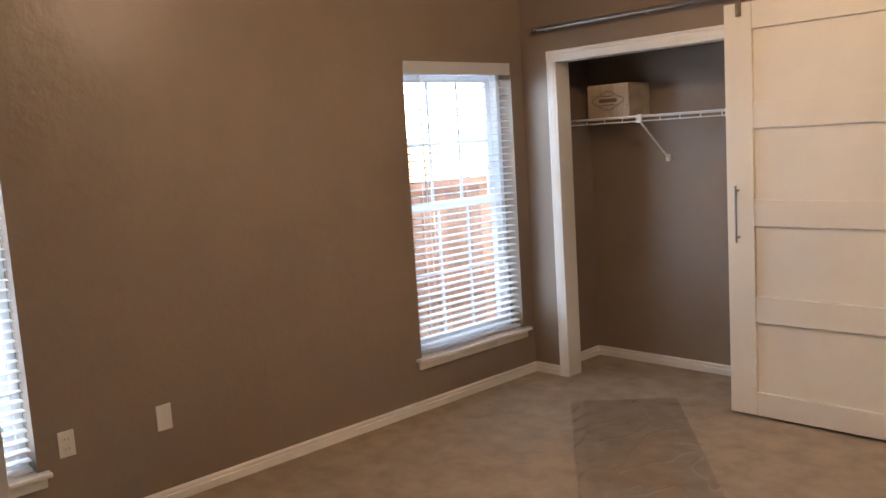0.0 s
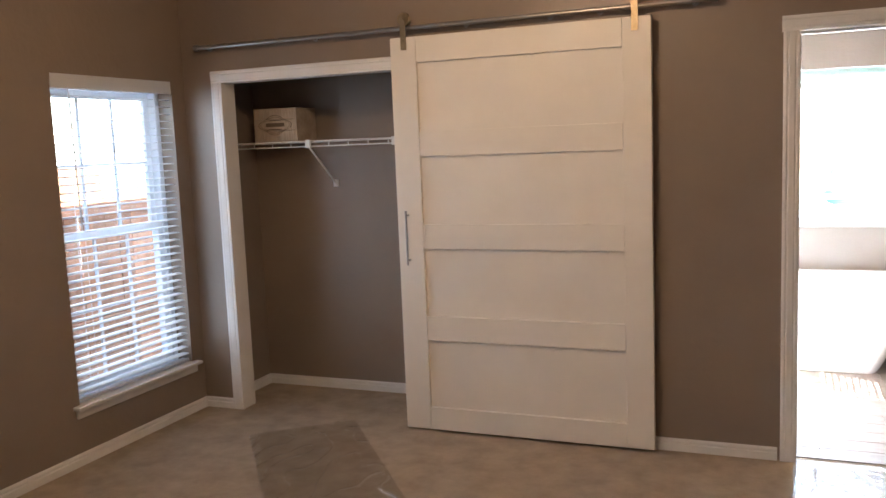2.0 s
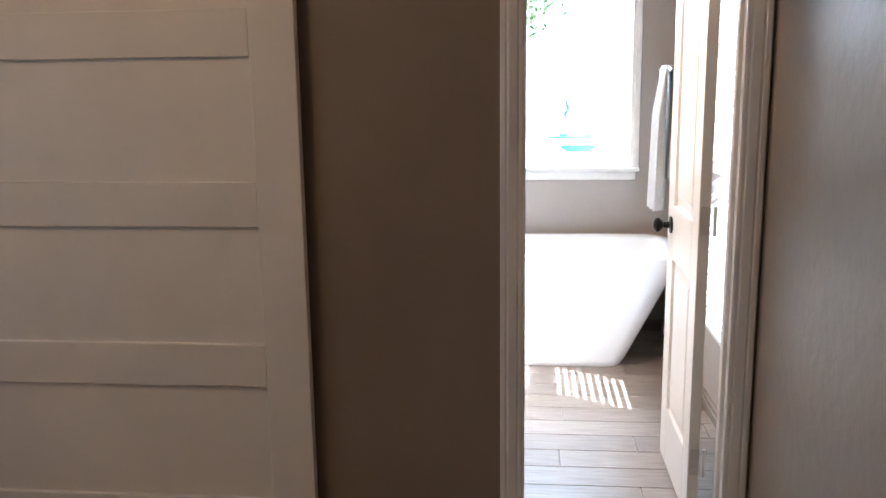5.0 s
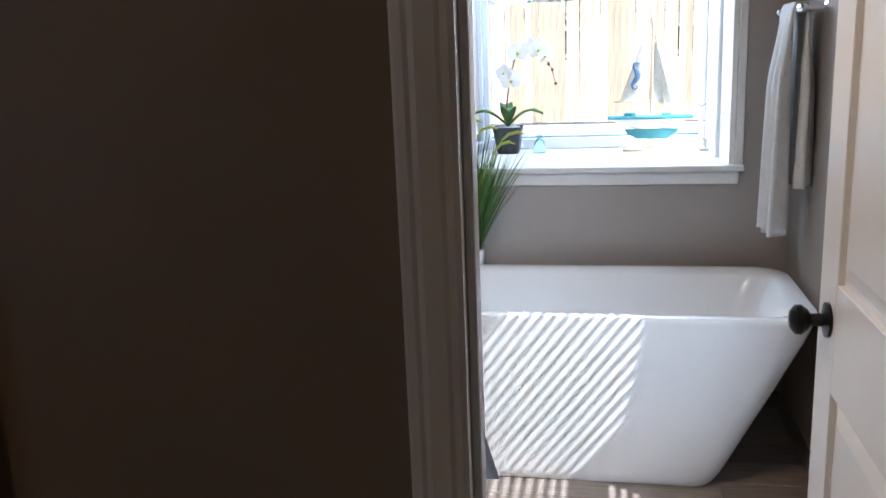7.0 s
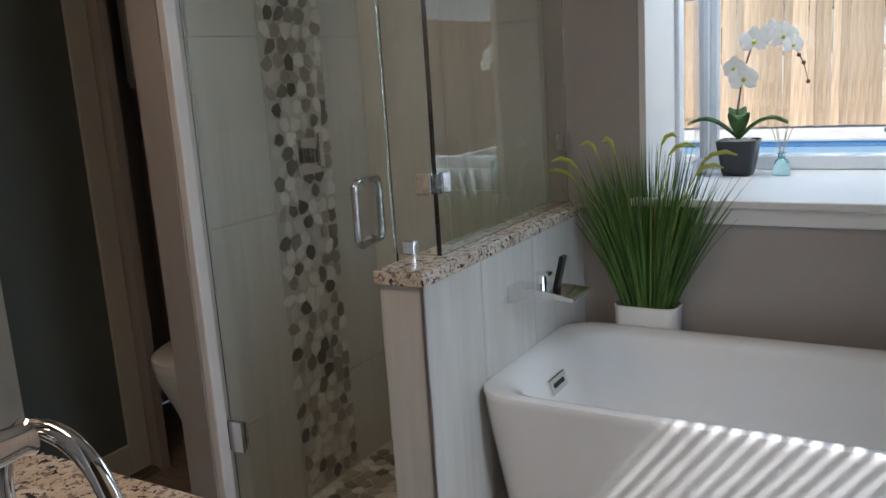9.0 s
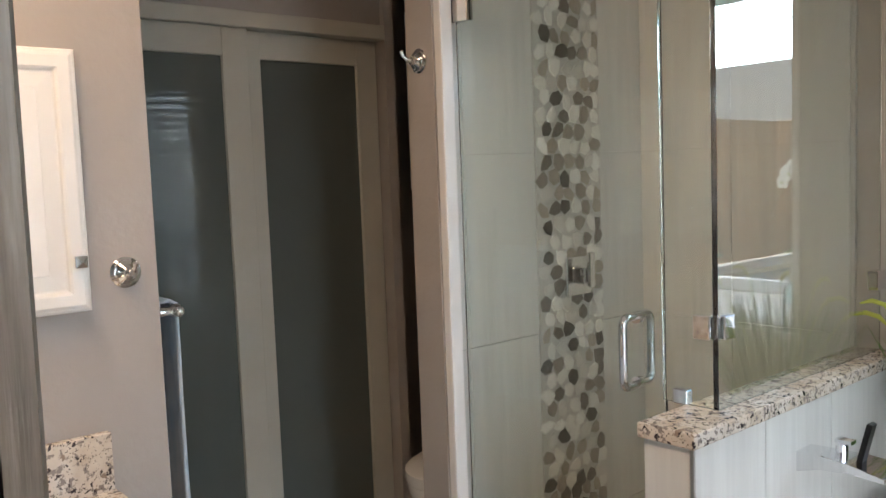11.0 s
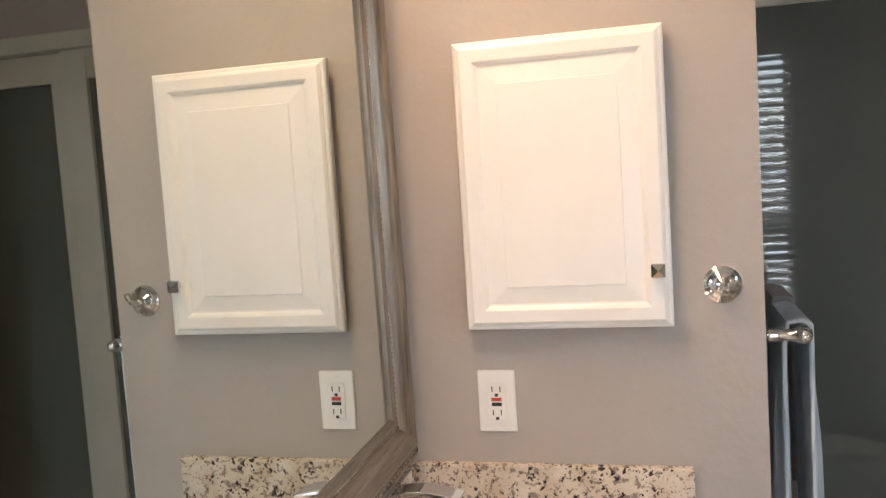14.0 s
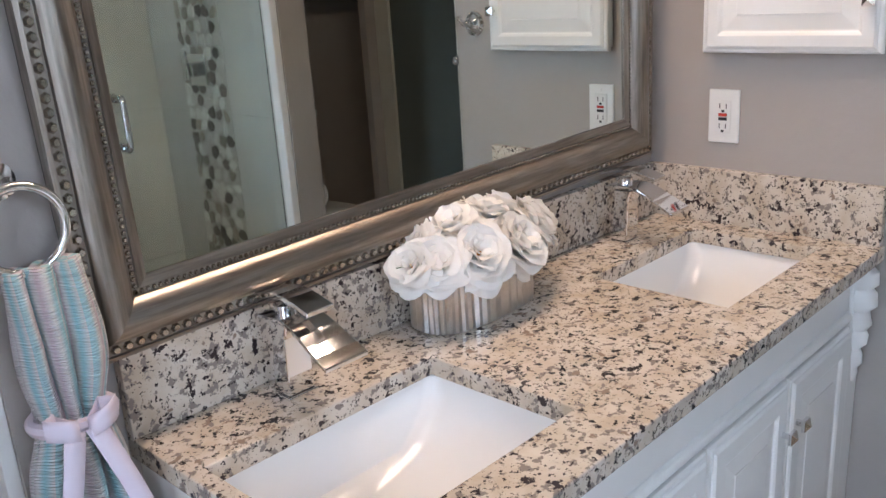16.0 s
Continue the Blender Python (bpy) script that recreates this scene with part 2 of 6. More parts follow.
RIBBON, _, _ = material("lilac_satin_ribbon", (0.72, 0.64, 0.72), 0.4)
def pebble_material():
    m = mottled("river_pebble", (0.86, 0.85, 0.84), (1.0, 1.0, 1.0), 40.0, 0.32, per_piece=0.01)
    nt = m.node_tree; p = nt.nodes["Principled BSDF"]
    oi = [n for n in nt.nodes if n.bl_idname == "ShaderNodeObjectInfo"][0]
    r = node(nt, "ValToRGB"); r.color_ramp.interpolation = "CONSTANT"
    cols = ((0.0, (0.74, 0.72, 0.66)), (0.24, (0.40, 0.35, 0.28)), (0.40, (0.62, 0.60, 0.55)), (0.56, (0.11, 0.095, 0.075)), (0.66, (0.30, 0.27, 0.22)), (0.78, (0.80, 0.78, 0.73)), (0.90, (0.19, 0.165, 0.135)))
    while len(r.color_ramp.elements) < len(cols):
        r.color_ramp.elements.new(0.5)
    for el, (at, c) in zip(r.color_ramp.elements, cols):
        el.position, el.color = at, (*c, 1)
    nt.links.new(oi.outputs["Random"], r.inputs[0])
    mx = nt.nodes.new("ShaderNodeMix"); mx.data_type = "RGBA"; mx.blend_type = "MULTIPLY"; mx.inputs[0].default_value = 1.0
    nt.links.new(p.inputs["Base Color"].links[0].from_socket, mx.inputs[6]); nt.links.new(r.outputs[0], mx.inputs[7]); nt.links.new(mx.outputs[2], p.inputs["Base Color"])
    return m


PEBBLE = pebble_material()
FENCE_WOOD = grain("cedar_fence", (0.58, 0.38, 0.22), (0.80, 0.60, 0.41), 0.85, 0.0, (9, 9, 0.7), 3.0, 0.3, per_piece=0.22)
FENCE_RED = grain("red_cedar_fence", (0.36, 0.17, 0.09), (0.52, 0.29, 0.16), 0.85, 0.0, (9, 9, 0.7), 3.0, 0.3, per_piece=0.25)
CONCRETE = mottled("pool_deck_concrete", (0.58, 0.56, 0.52), (0.68, 0.66, 0.62), 2.0, 0.85, 60.0, 0.3)
POOL_TILE = mottled("blue_pool_tile", (0.05, 0.16, 0.40), (0.12, 0.30, 0.55), 18.0, 0.2, per_piece=0.4)
WATER, _, _ = material("pool_water", (0.42, 0.58, 0.64), 0.05)
ROOF = mottled("grey_shingle", (0.17, 0.16, 0.15), (0.25, 0.24, 0.23), 9.0, 0.9, 30.0, 0.5)
SIDING = mottled("pale_house_siding", (0.55, 0.50, 0.44), (0.62, 0.57, 0.51), 3.0, 0.85)
BRICK = mottled("red_brick", (0.30, 0.13, 0.09), (0.42, 0.20, 0.14), 7.0, 0.9, 60.0, 0.5, stretch=(1, 1, 5))
BARK = grain("grey_bark", (0.10, 0.08, 0.06), (0.20, 0.17, 0.14), 0.95, 0.0, (8, 8, 1), 4.0, 0.6)
CROWN = mottled("tree_leaf", (0.05, 0.11, 0.025), (0.10, 0.19, 0.05), 3.0, 0.6)


def towel_stripes():
    m, nt, p = material("pastel_striped_towel", (0.7, 0.7, 0.7), 0.95, 0.0, 0.1)
    uv = node(nt, "UVMap"); sep = node(nt, "SeparateXYZ"); nt.links.new(uv.outputs[0], sep.inputs[0])
    r = node(nt, "ValToRGB"); r.color_ramp.interpolation = "EASE"
    cols = ((0.0, (0.74, 0.73, 0.72)), (0.22, (0.42, 0.66, 0.70)), (0.40, (0.76, 0.75, 0.74)), (0.58, (0.66, 0.56, 0.60)), (0.76, (0.75, 0.74, 0.73)), (0.9, (0.50, 0.70, 0.73)))
    while len(r.color_ramp.elements) < len(cols):
        r.color_ramp.elements.new(0.5)
    for el, (at, c) in zip(r.color_ramp.elements, cols):
        el.position, el.color = at, (*c, 1)
    mul = node(nt, "Math"); mul.operation = "MULTIPLY"; mul.inputs[1].default_value = 4.5
    fr = node(nt, "Math"); fr.operation = "FRACT"
    nt.links.new(sep.outputs[0], mul.inputs[0]); nt.links.new(mul.outputs[0], fr.inputs[0]); nt.links.new(fr.outputs[0], r.inputs[0])
    nt.links.new(r.outputs[0], p.inputs["Base Color"])
    wv = node(nt, "TexWave", Scale=38.0, Distortion=1.0); wv.bands_direction = "Y"; nt.links.new(uv.outputs[0], wv.inputs[0])
    b = node(nt, "Bump", Strength=0.8, Distance=0.004); nt.links.new(wv.outputs["Fac"], b.inputs["Height"]); nt.links.new(b.outputs[0], p.inputs["Normal"])
    return m


TOWEL_STRIPE = towel_stripes()
TOWEL_BLUE = mottled("pale_blue_knit", (0.52, 0.62, 0.70), (0.70, 0.74, 0.78), 9.0, 0.95, 200.0, 0.6, (8, 8, 0.4), spec=0.1)


def film_material(name, gloss, clear):
    m, nt, p = material(name, (0.80, 0.80, 0.79), 0.10)
    p.inputs["Transmission Weight"].default_value = 0.0
    out = nt.nodes["Material Output"]
    tr = node(nt, "BsdfTransparent"); tr.inputs[0].default_value = (clear, clear * 0.99, clear * 0.97, 1)
    gl = node(nt, "BsdfGlossy", Roughness=0.16); gl.inputs[0].default_value = (0.9, 0.9, 0.9, 1)
    mx = node(nt, "MixShader"); mx.inputs[0].default_value = gloss
    nt.links.new(tr.outputs[0], mx.inputs[1]); nt.links.new(gl.outputs[0], mx.inputs[2])
    nt.links.new(mx.outputs[0], out.inputs[0])
    return m


FILM = film_material("clear_film_runner", 0.30, 0.93)
FILM_THIN = film_material("thin_clear_film", 0.14, 0.90)


def translucent(name, colour, share=0.6):
    m, nt, p = material(name, colour, 0.9)
    t = node(nt, "BsdfTranslucent"); t.inputs[0].default_value = (*colour, 1)
    mx = node(nt, "MixShader"); mx.inputs[0].default_value = share
    nt.links.new(p.outputs[0], mx.inputs[1]); nt.links.new(t.outputs[0], mx.inputs[2]); nt.links.new(mx.outputs[0], nt.nodes["Material Output"].inputs[0])
    return m


SLAT = translucent("white_blind_slat", (0.82, 0.83, 0.84), 0.30)
PETAL = translucent("ivory_silk_petal", (0.97, 0.94, 0.89), 0.25)


# ---- plan ----
CEILING = 2.74
LEFT, RIGHT, BACK = -3.435, 0.70, -6.2      # bedroom
STUB, STUB_END = -1.438, 0.754              # vanity side wall
BW = 2.375                                  # bath window wall
BR = 0.825                                  # bath right wall
SHL, SHF = -1.41, 1.59                      # shower's left wall face and front
PONY0, PONY1 = -0.745, -0.631

# bedroom shell
structure(boxes("floor_bedroom", CARPET, None, (LEFT - 0.2, RIGHT + 0.2, BACK - 0.2, 0.06, -0.12, 0.0), (-3.335, -1.57, 0.06, 0.568, -0.12, 0.0)), "beige cut-pile carpet")
structure(boxes("floor_bathroom", GROUT, None, (-2.6, BR + 0.2, 0.06, BW + 0.2, -0.13, -0.006)), "pale grout between wood-look floor tiles")
structure(boxes("ceiling", CEIL, None, (LEFT - 0.3, BR + 0.4, BACK - 0.3, BW + 0.2, CEILING, CEILING + 0.15)), "plain off-white ceiling")
W1 = (-1.02, -0.115, 0.30, 1.985)           # bedroom window: y0 y1 z0 z1
W2 = (-3.93, -3.16, 0.30, 1.985)
structure(boxes("wall_west", WALL, None, (LEFT - 0.2, LEFT, BACK - 0.2, W2[0], 0, CEILING), (LEFT - 0.2, LEFT, W2[1], W1[0], 0, CEILING), (LEFT - 0.2, LEFT, W1[1], 0.7, 0, CEILING),
    (LEFT - 0.2, LEFT, W1[0], W1[1], 0, W1[2]), (LEFT - 0.2, LEFT, W1[0], W1[1], W1[3], CEILING), (LEFT - 0.2, LEFT, W2[0], W2[1], 0, W2[2]), (LEFT - 0.2, LEFT, W2[0], W2[1], W2[3], CEILING)), "matte taupe painted bedroom wall")
structure(boxes("wall_south", WALL, None, (LEFT - 0.2, RIGHT + 0.2, BACK - 0.2, BACK, 0, CEILING)), "taupe painted bedroom wall")
structure(boxes("wall_east", WALL, None, (RIGHT, RIGHT + 0.12, BACK - 0.2, 0.0, 0, CEILING)), "taupe painted wall with satin sheen")
CL0, CL1, CLH = -3.155, -1.85, 1.995        # closet opening
DR = 0.627; DH = 2.03
structure(boxes("wall_north", [WALL], None, (LEFT, CL0 - 0.02, 0, 0.12, 0, CEILING), (CL0 - 0.02, CL1 + 0.02, 0, 0.12, CLH + 0.02, CEILING), (CL1 + 0.02, -0.02, 0, 0.12, 0, CEILING),
    (-0.02, DR + 0.02, 0, 0.12, DH + 0.02, CEILING), (DR + 0.02, BR + 0.2, 0, 0.12, 0, CEILING)), "taupe partition wall with closet opening and doorway")
structure(boxes("wall_closet", WALL, None, (LEFT, -3.335, 0.12, 0.568, 0, CEILING), (-3.435, -1.57, 0.568, 0.70, 0, CEILING)), "taupe closet interior walls")

# bath shell
structure(boxes("wall_vanity_side", WALL_BATH, None, (-1.56, STUB, 0.124, STUB_END, 0, CEILING), (-2.66, -1.56, 0.704, STUB_END, 0, CEILING)), "greige painted wall beside the vanity")
structure(boxes("wall_vanity_back", WALL_BATH, None, (STUB, -0.018, 0.12, 0.128, 0, CEILING), (-0.018, BR, 0.12, 0.128, DH + 0.018, CEILING)), "greige painted wall behind the mirror")
BX0, BX1, BZ0, BZ1 = -0.447, 0.620, 0.955, 2.00
structure(boxes("wall_bath_north", WALL_BATH, None, (-2.6, BX0, BW, BW + 0.12, 0, CEILING), (BX1, BR + 0.2, BW, BW + 0.12, 0, CEILING), (BX0, BX1, BW, BW + 0.12, 0, 0.914), (BX0, BX1, BW, BW + 0.12, BZ1, CEILING)), "greige bath wall with deep window")
SY0, SY1, SZ0, SZ1 = 0.825, 1.305, 0.40, 2.10
structure(boxes("wall_bath_east", WALL_BATH, None, (BR, BR + 0.14, 0.12, SY0, 0, CEILING), (BR, BR + 0.14, SY1, BW + 0.12, 0, CEILING), (BR, BR + 0.14, SY0, SY1, 0, SZ0), (BR, BR + 0.14, SY0, SY1, SZ1, CEILING)), "greige bath wall with blinded window")
structure(boxes("wall_toilet_west", WALL_BATH, None, (-2.66, -2.60, STUB_END, BW, 0, CEILING), (-2.60, -2.07, 1.842, 1.88, 0, CEILING), (-2.60, -2.09, STUB_END, 1.842, 1.946, CEILING)), "greige wall of the toilet nook")
structure(boxes("wall_shower_side", WALL_BATH, None, (-1.492, SHL - 0.012, 1.495, BW, 0, CEILING), (-1.492, -1.388, 1.472, 1.495, 0, CEILING)), "greige wall between shower and toilet nook")

structure(boxes("wall_entry", WALL, None, (LEFT, -0.735, -4.12, -4.0, 0, CEILING), (-0.735, RIGHT, -4.12, -4.0, 2.12, CEILING)), "taupe wall beside the bedroom entry")


# ---- openings and trim of the bedroom ----
def panel_frame(bm, x0, x1, z0, z1, y, depth, w, m=None):
    """Raised panel: a sloped border and a flat field, in the xz plane facing -y at y."""
    o = [(x0, z0), (x1, z0), (x1, z1), (x0, z1)]
    i = [(x0 + w, z0 + w), (x1 - w, z0 + w), (x1 - w, z1 - w), (x0 + w, z1 - w)]
    vo = [bm.verts.new((m @ Vector((a, y, b))) if m is not None else (a, y, b)) for a, b in o]
    vi = [bm.verts.new((m @ Vector((a, y - depth, b))) if m is not None else (a, y - depth, b)) for a, b in i]
    for k in range(4):
        bm.faces.new((vo[k], vo[(k + 1) % 4], vi[(k + 1) % 4], vi[k]))
    bm.faces.new(vi)


def casing_leg(name, parent, p0, p1, across, out, width=0.07, thick=0.017):
    """A casing board with a stepped colonial profile from p0 to p1; across: unit vector over its width; out: unit vector off the wall."""
    p0, p1, across, out = Vector(p0), Vector(p1), Vector(across), Vector(out)
    prof = ((0, 0), (0, 0.6), (0.10, 0.75), (0.22, 0.72), (0.30, 0.88), (0.62, 1.0), (0.72, 0.86), (0.80, 0.98), (0.94, 0.92), (1.0, 0.8), (1.0, 0))
    bm = bmesh.new()
    a = [bm.verts.new(p0 + across * u * width + out * v * thick) for u, v in prof]
    b = [bm.verts.new(p1 + across * u * width + out * v * thick) for u, v in prof]
    for k in range(len(prof) - 1):
        bm.faces.new((a[k], a[k + 1], b[k + 1], b[k]))
    bm.faces.new(a[::-1]); bm.faces.new(b)
    return finish(bm, name, TRIM, parent)


def baseboard(runs, mat=TRIM, label="white painted baseboard with moulded top"):
    """Baseboard runs: (start, end, way off the wall)."""
    for (x0, y0), (x1, y1), (nx, ny) in runs:
        prof = ((0, 0), (0.014, 0), (0.014, 0.036), (0.008, 0.041), (0.008, 0.045), (0.011, 0.048), (0.010, 0.056), (0.004, 0.063), (0.0, 0.064))
        bm = bmesh.new()
        a = [bm.verts.new((x0 + nx * d, y0 + ny * d, z)) for d, z in prof]
        b = [bm.verts.new((x1 + nx * d, y1 + ny * d, z)) for d, z in prof]
        for k in range(len(prof) - 1):
            bm.faces.new((a[k], a[k + 1], b[k + 1], b[k]))
        bm.faces.new(a[::-1]); bm.faces.new(b)
        structure(finish(bm, "baseboard", mat), label)


baseboard([((LEFT, -4.0), (LEFT, 0), (1, 0)), ((LEFT, 0), (-3.222, 0), (0, -1)), ((CL1 + 0.07, 0), (-0.075, 0), (0, -1)), ((RIGHT, BACK), (RIGHT, -0.02), (-1, 0)),
           ((-3.335, 0.12), (-3.335, 0.568), (1, 0)), ((-3.335, 0.568), (-1.57, 0.568), (0, -1)), 
           ((LEFT, -4.0), (-0.806, -4.0), (0, 1))])

baseboard([((BR, 0.128), (BR, BW), (-1, 0)), ((PONY1, BW), (BR, BW), (0, -1))], TILE_BASE, "brown wood-look tile baseboard")

closet_trim = structure(new("trim_closet"), "white casing round the closet opening")
casing_leg("casing", closet_trim, (CL0, 0, 0), (CL0, 0, CLH), (-1, 0, 0), (0, -1, 0))
casing_leg("casing", closet_trim, (CL1, 0, 0), (CL1, 0, CLH), (1, 0, 0), (0, -1, 0))
casing_leg("casing", closet_trim, (CL0 - 0.07, 0, CLH), (CL1 + 0.07, 0, CLH), (0, 0, 1), (0, -1, 0))
boxes("jamb", TRIM, closet_trim, (CL0 - 0.018, CL0, 0, 0.12, 0, CLH), bevel=0.002)
boxes("jamb", TRIM, closet_trim, (CL1, CL1 + 0.018, 0, 0.12, 0, CLH), bevel=0.002)
boxes("jamb", TRIM, closet_trim, (CL0 - 0.018, CL1 + 0.018, 0, 0.12, CLH, CLH + 0.018), bevel=0.002)

door_trim = structure(new("trim_bath_door"), "white jambs and casing of the bathroom doorway")
casing_leg("casing", door_trim, (0.006, 0, 0), (0.006, 0, DH), (-1, 0, 0), (0, -1, 0))
casing_leg("casing", door_trim, (DR - 0.006, 0, 0), (DR - 0.006, 0, DH), (1, 0, 0), (0, -1, 0))
casing_leg("casing", door_trim, (-0.07, 0, DH), (RIGHT - 0.004, 0, DH), (0, 0, 1), (0, -1, 0))
boxes("jamb", TRIM, door_trim, (-0.018, 0.0, 0, 0.1205, 0, DH), bevel=0.002)
boxes("jamb", TRIM, door_trim, (DR, DR + 0.018, 0, 0.1205, 0, DH), bevel=0.002)
boxes("jamb", TRIM, door_trim, (-0.018, DR + 0.018, 0, 0.1205, DH, DH + 0.018), bevel=0.002)
boxes("stop", TRIM, door_trim, (0.0, 0.012, 0.045, 0.080, 0, DH), bevel=0.002)
boxes("stop", TRIM, door_trim, (DR - 0.012, DR, 0.045, 0.080, 0, DH), bevel=0.002)
boxes("stop", TRIM, door_trim, (0.012, DR - 0.012, 0.045, 0.080, DH - 0.012, DH), bevel=0.002)

entry_trim = structure(new("trim_entry"), "white casing at the bedroom entry")
casing_leg("casing", entry_trim, (-0.735, -4.0, 0), (-0.735, -4.0, 2.1), (-1, 0, 0), (0, 1, 0))
boxes("jamb", TRIM, entry_trim, (-0.735, -0.718, -4.12, -4.0, 0, 2.1), bevel=0.002)


# ---- bathroom door leaf, standing open ----
NICKEL = mottled("satin_nickel", (0.62, 0.60, 0.56), (0.70, 0.68, 0.64), 30.0, 0.45, metal=0.25)
leaf = structure(new("door_1"), "white two-panel door standing open into the bathroom")
LX0, LX1, LY0, LY1 = 0.542, 0.577, 0.125, 0.672
boxes("stile", TRIM, leaf, (LX0, LX1, LY0, LY0 + 0.100, 0.015, 2.02), bevel=0.002)
boxes("stile", TRIM, leaf, (LX0, LX1, LY1 - 0.112, LY1, 0.015, 2.02), bevel=0.002)
for z0, z1 in ((0.015, 0.23), (0.80, 0.995), (1.91, 2.02)):
    boxes("rail", TRIM, leaf, (LX0, LX1, LY0 + 0.100, LY1 - 0.112, z0, z1), bevel=0.002)
for z0, z1 in ((0.23, 0.80), (0.995, 1.91)):
    bm = bmesh.new()
    box(bm, LX0 + 0.012, LX1 - 0.012, LY0 + 0.100, LY1 - 0.112, z0, z1)
    panel_frame(bm, -LY1 + 0.112 + 0.012, -LY0 - 0.100 - 0.012, z0 + 0.012, z1 - 0.012, LX0 + 0.012, 0.009, 0.03, Matrix(((0, 1, 0, 0), (-1, 0, 0, 0), (0, 0, 1, 0), (0, 0, 0, 1))))
    part("panel", bm, TRIM, leaf)
bm = bmesh.new()
km = Matrix.Translation((LX0, 0.600, 0.921)) @ Matrix.Rotation(radians(-90), 4, "Y")
lathe(bm, ((0.0, 0), (0.031, 0.0), (0.031, 0.006), (0.012, 0.010), (0.011, 0.030), (0.020, 0.036), (0.027, 0.046), (0.026, 0.056), (0.016, 0.064), (0.0, 0.066)), km)
part("door_handle", bm, BLACK_METAL, leaf, "oil-rubbed black round knob", smooth=True)
bm = bmesh.new()
lathe(bm, ((0.0, 0), (0.031, 0.0), (0.031, 0.006), (0.012, 0.010), (0.011, 0.030), (0.020, 0.036), (0.027, 0.046), (0.026, 0.056), (0.016, 0.064), (0.0, 0.066)), Matrix.Translation((LX1, 0.600, 0.921)) @ Matrix.Rotation(radians(90), 4, "Y"))
part("door_handle", bm, BLACK_METAL, leaf, smooth=True)
for z in (0.22, 1.012, 1.80):
    bm = bmesh.new()
    box(bm, LX0 + 0.003, LX1 - 0.001, LY0 - 0.003, LY0 - 0.0005, z - 0.045, z + 0.045)
    tube(bm, [(LX1 + 0.012, 0.116, z - 0.046), (LX1 + 0.012, 0.116, z + 0.046)], 0.006)
    for dz in (-0.03, 0.0, 0.03):
        tube(bm, [(LX0 + 0.018, LY0 - 0.003, z + dz), (LX0 + 0.018, LY0 - 0.005, z + dz)], 0.004, 8)
    part("hinge", bm, NICKEL, leaf, "satin nickel hinge")


# ---- sliding barn door on its rail ----
barn = thing("barn_door", "cream-painted four-panel sliding barn door hung on a rail", "sliding door")
BX = (-2.010, -1.863, -0.783, -0.646)
boxes("stile", BARN, barn, (BX[0], BX[1], -0.075, -0.037, 0.015, 2.152), bevel=0.003)
boxes("stile", BARN, barn, (BX[2], BX[3], -0.075, -0.037, 0.015, 2.152), bevel=0.003)
for z0, z1 in ((0.015, 0.141), (0.520, 0.655), (1.024, 1.158), (1.522, 1.655), (2.016, 2.152)):
    boxes("rail", BARN, barn, (BX[1] + 0.001, BX[2] - 0.001, -0.074, -0.038, z0, z1), bevel=0.002)
for z0, z1 in ((0.141, 0.520), (0.655, 1.024), (1.158, 1.522), (1.655, 2.016)):
    boxes("panel", BARN, barn, (BX[1] - 0.01, BX[2] + 0.01, -0.058, -0.046, z0 - 0.01, z1 + 0.01))
bm = bmesh.new()
tube(bm, [(-1.945, -0.112, 0.94), (-1.945, -0.112, 1.235)], 0.006)
for z in (0.965, 1.21):
    tube(bm, [(-1.945, -0.074, z), (-1.945, -0.112, z)], 0.005)
part("handle", bm, STEEL, barn, "slim brushed steel bar handle", smooth=True)
BRASS = mottled("aged_brass", (0.30, 0.23, 0.14), (0.42, 0.34, 0.22), 30.0, 0.4, metal=1.0)
for x in (-1.930, -0.722):
    bm = bmesh.new()
    box(bm, x - 0.016, x + 0.016, -0.080, -0.076, 2.085, 2.255)
    lathe(bm, ((0.0, -0.012), (0.034, -0.012), (0.034, -0.008), (0.026, -0.004), (0.026, 0.004), (0.034, 0.008), (0.034, 0.012), (0.0, 0.012)), Matrix.Translation((x, -0.058, 2.246)) @ Matrix.Rotation(radians(90), 4, "X"))
    for z in (2.10, 2.135, 2.246):
        tube(bm, [(x, -0.079, z), (x, -0.084, z)], 0.007, 8)
    part("hanger", bm, BRASS, barn, "brass-toned roller hanger", bevel=0.0008)
rail = thing("door_rail", "round brushed steel barn door rail on wall standoffs", "rail")
bm = bmesh.new(); tube(bm, [(-3.285, -0.058, 2.200), (-0.35, -0.058, 2.200)], 0.012, 12)
part("bar", bm, STEEL, rail, smooth=True)
for x in (-3.275, -0.36):
    bm = bmesh.new(); lathe(bm, ((0, -0.012), (0.019, -0.012), (0.019, 0.012), (0, 0.012)), Matrix.Translation((x, -0.058, 2.2)) @ Matrix.Rotation(radians(90), 4, "Y"), 16)
    part("end_stop", bm, STEEL, rail, smooth=True)
for x in (-3.22, -2.50, -1.60, -1.15, -0.90, -0.45):
    bm = bmesh.new(); tube(bm, [(x, 0.0, 2.2), (x, -0.047, 2.2)], 0.009); lathe(bm, ((0, 0), (0.018, 0), (0.018, 0.006), (0, 0.006)), Matrix.Translation((x, 0, 2.2)) @ Matrix.Rotation(radians(90), 4, "X"), 16)
    part("standoff", bm, STEEL, rail, smooth=True)


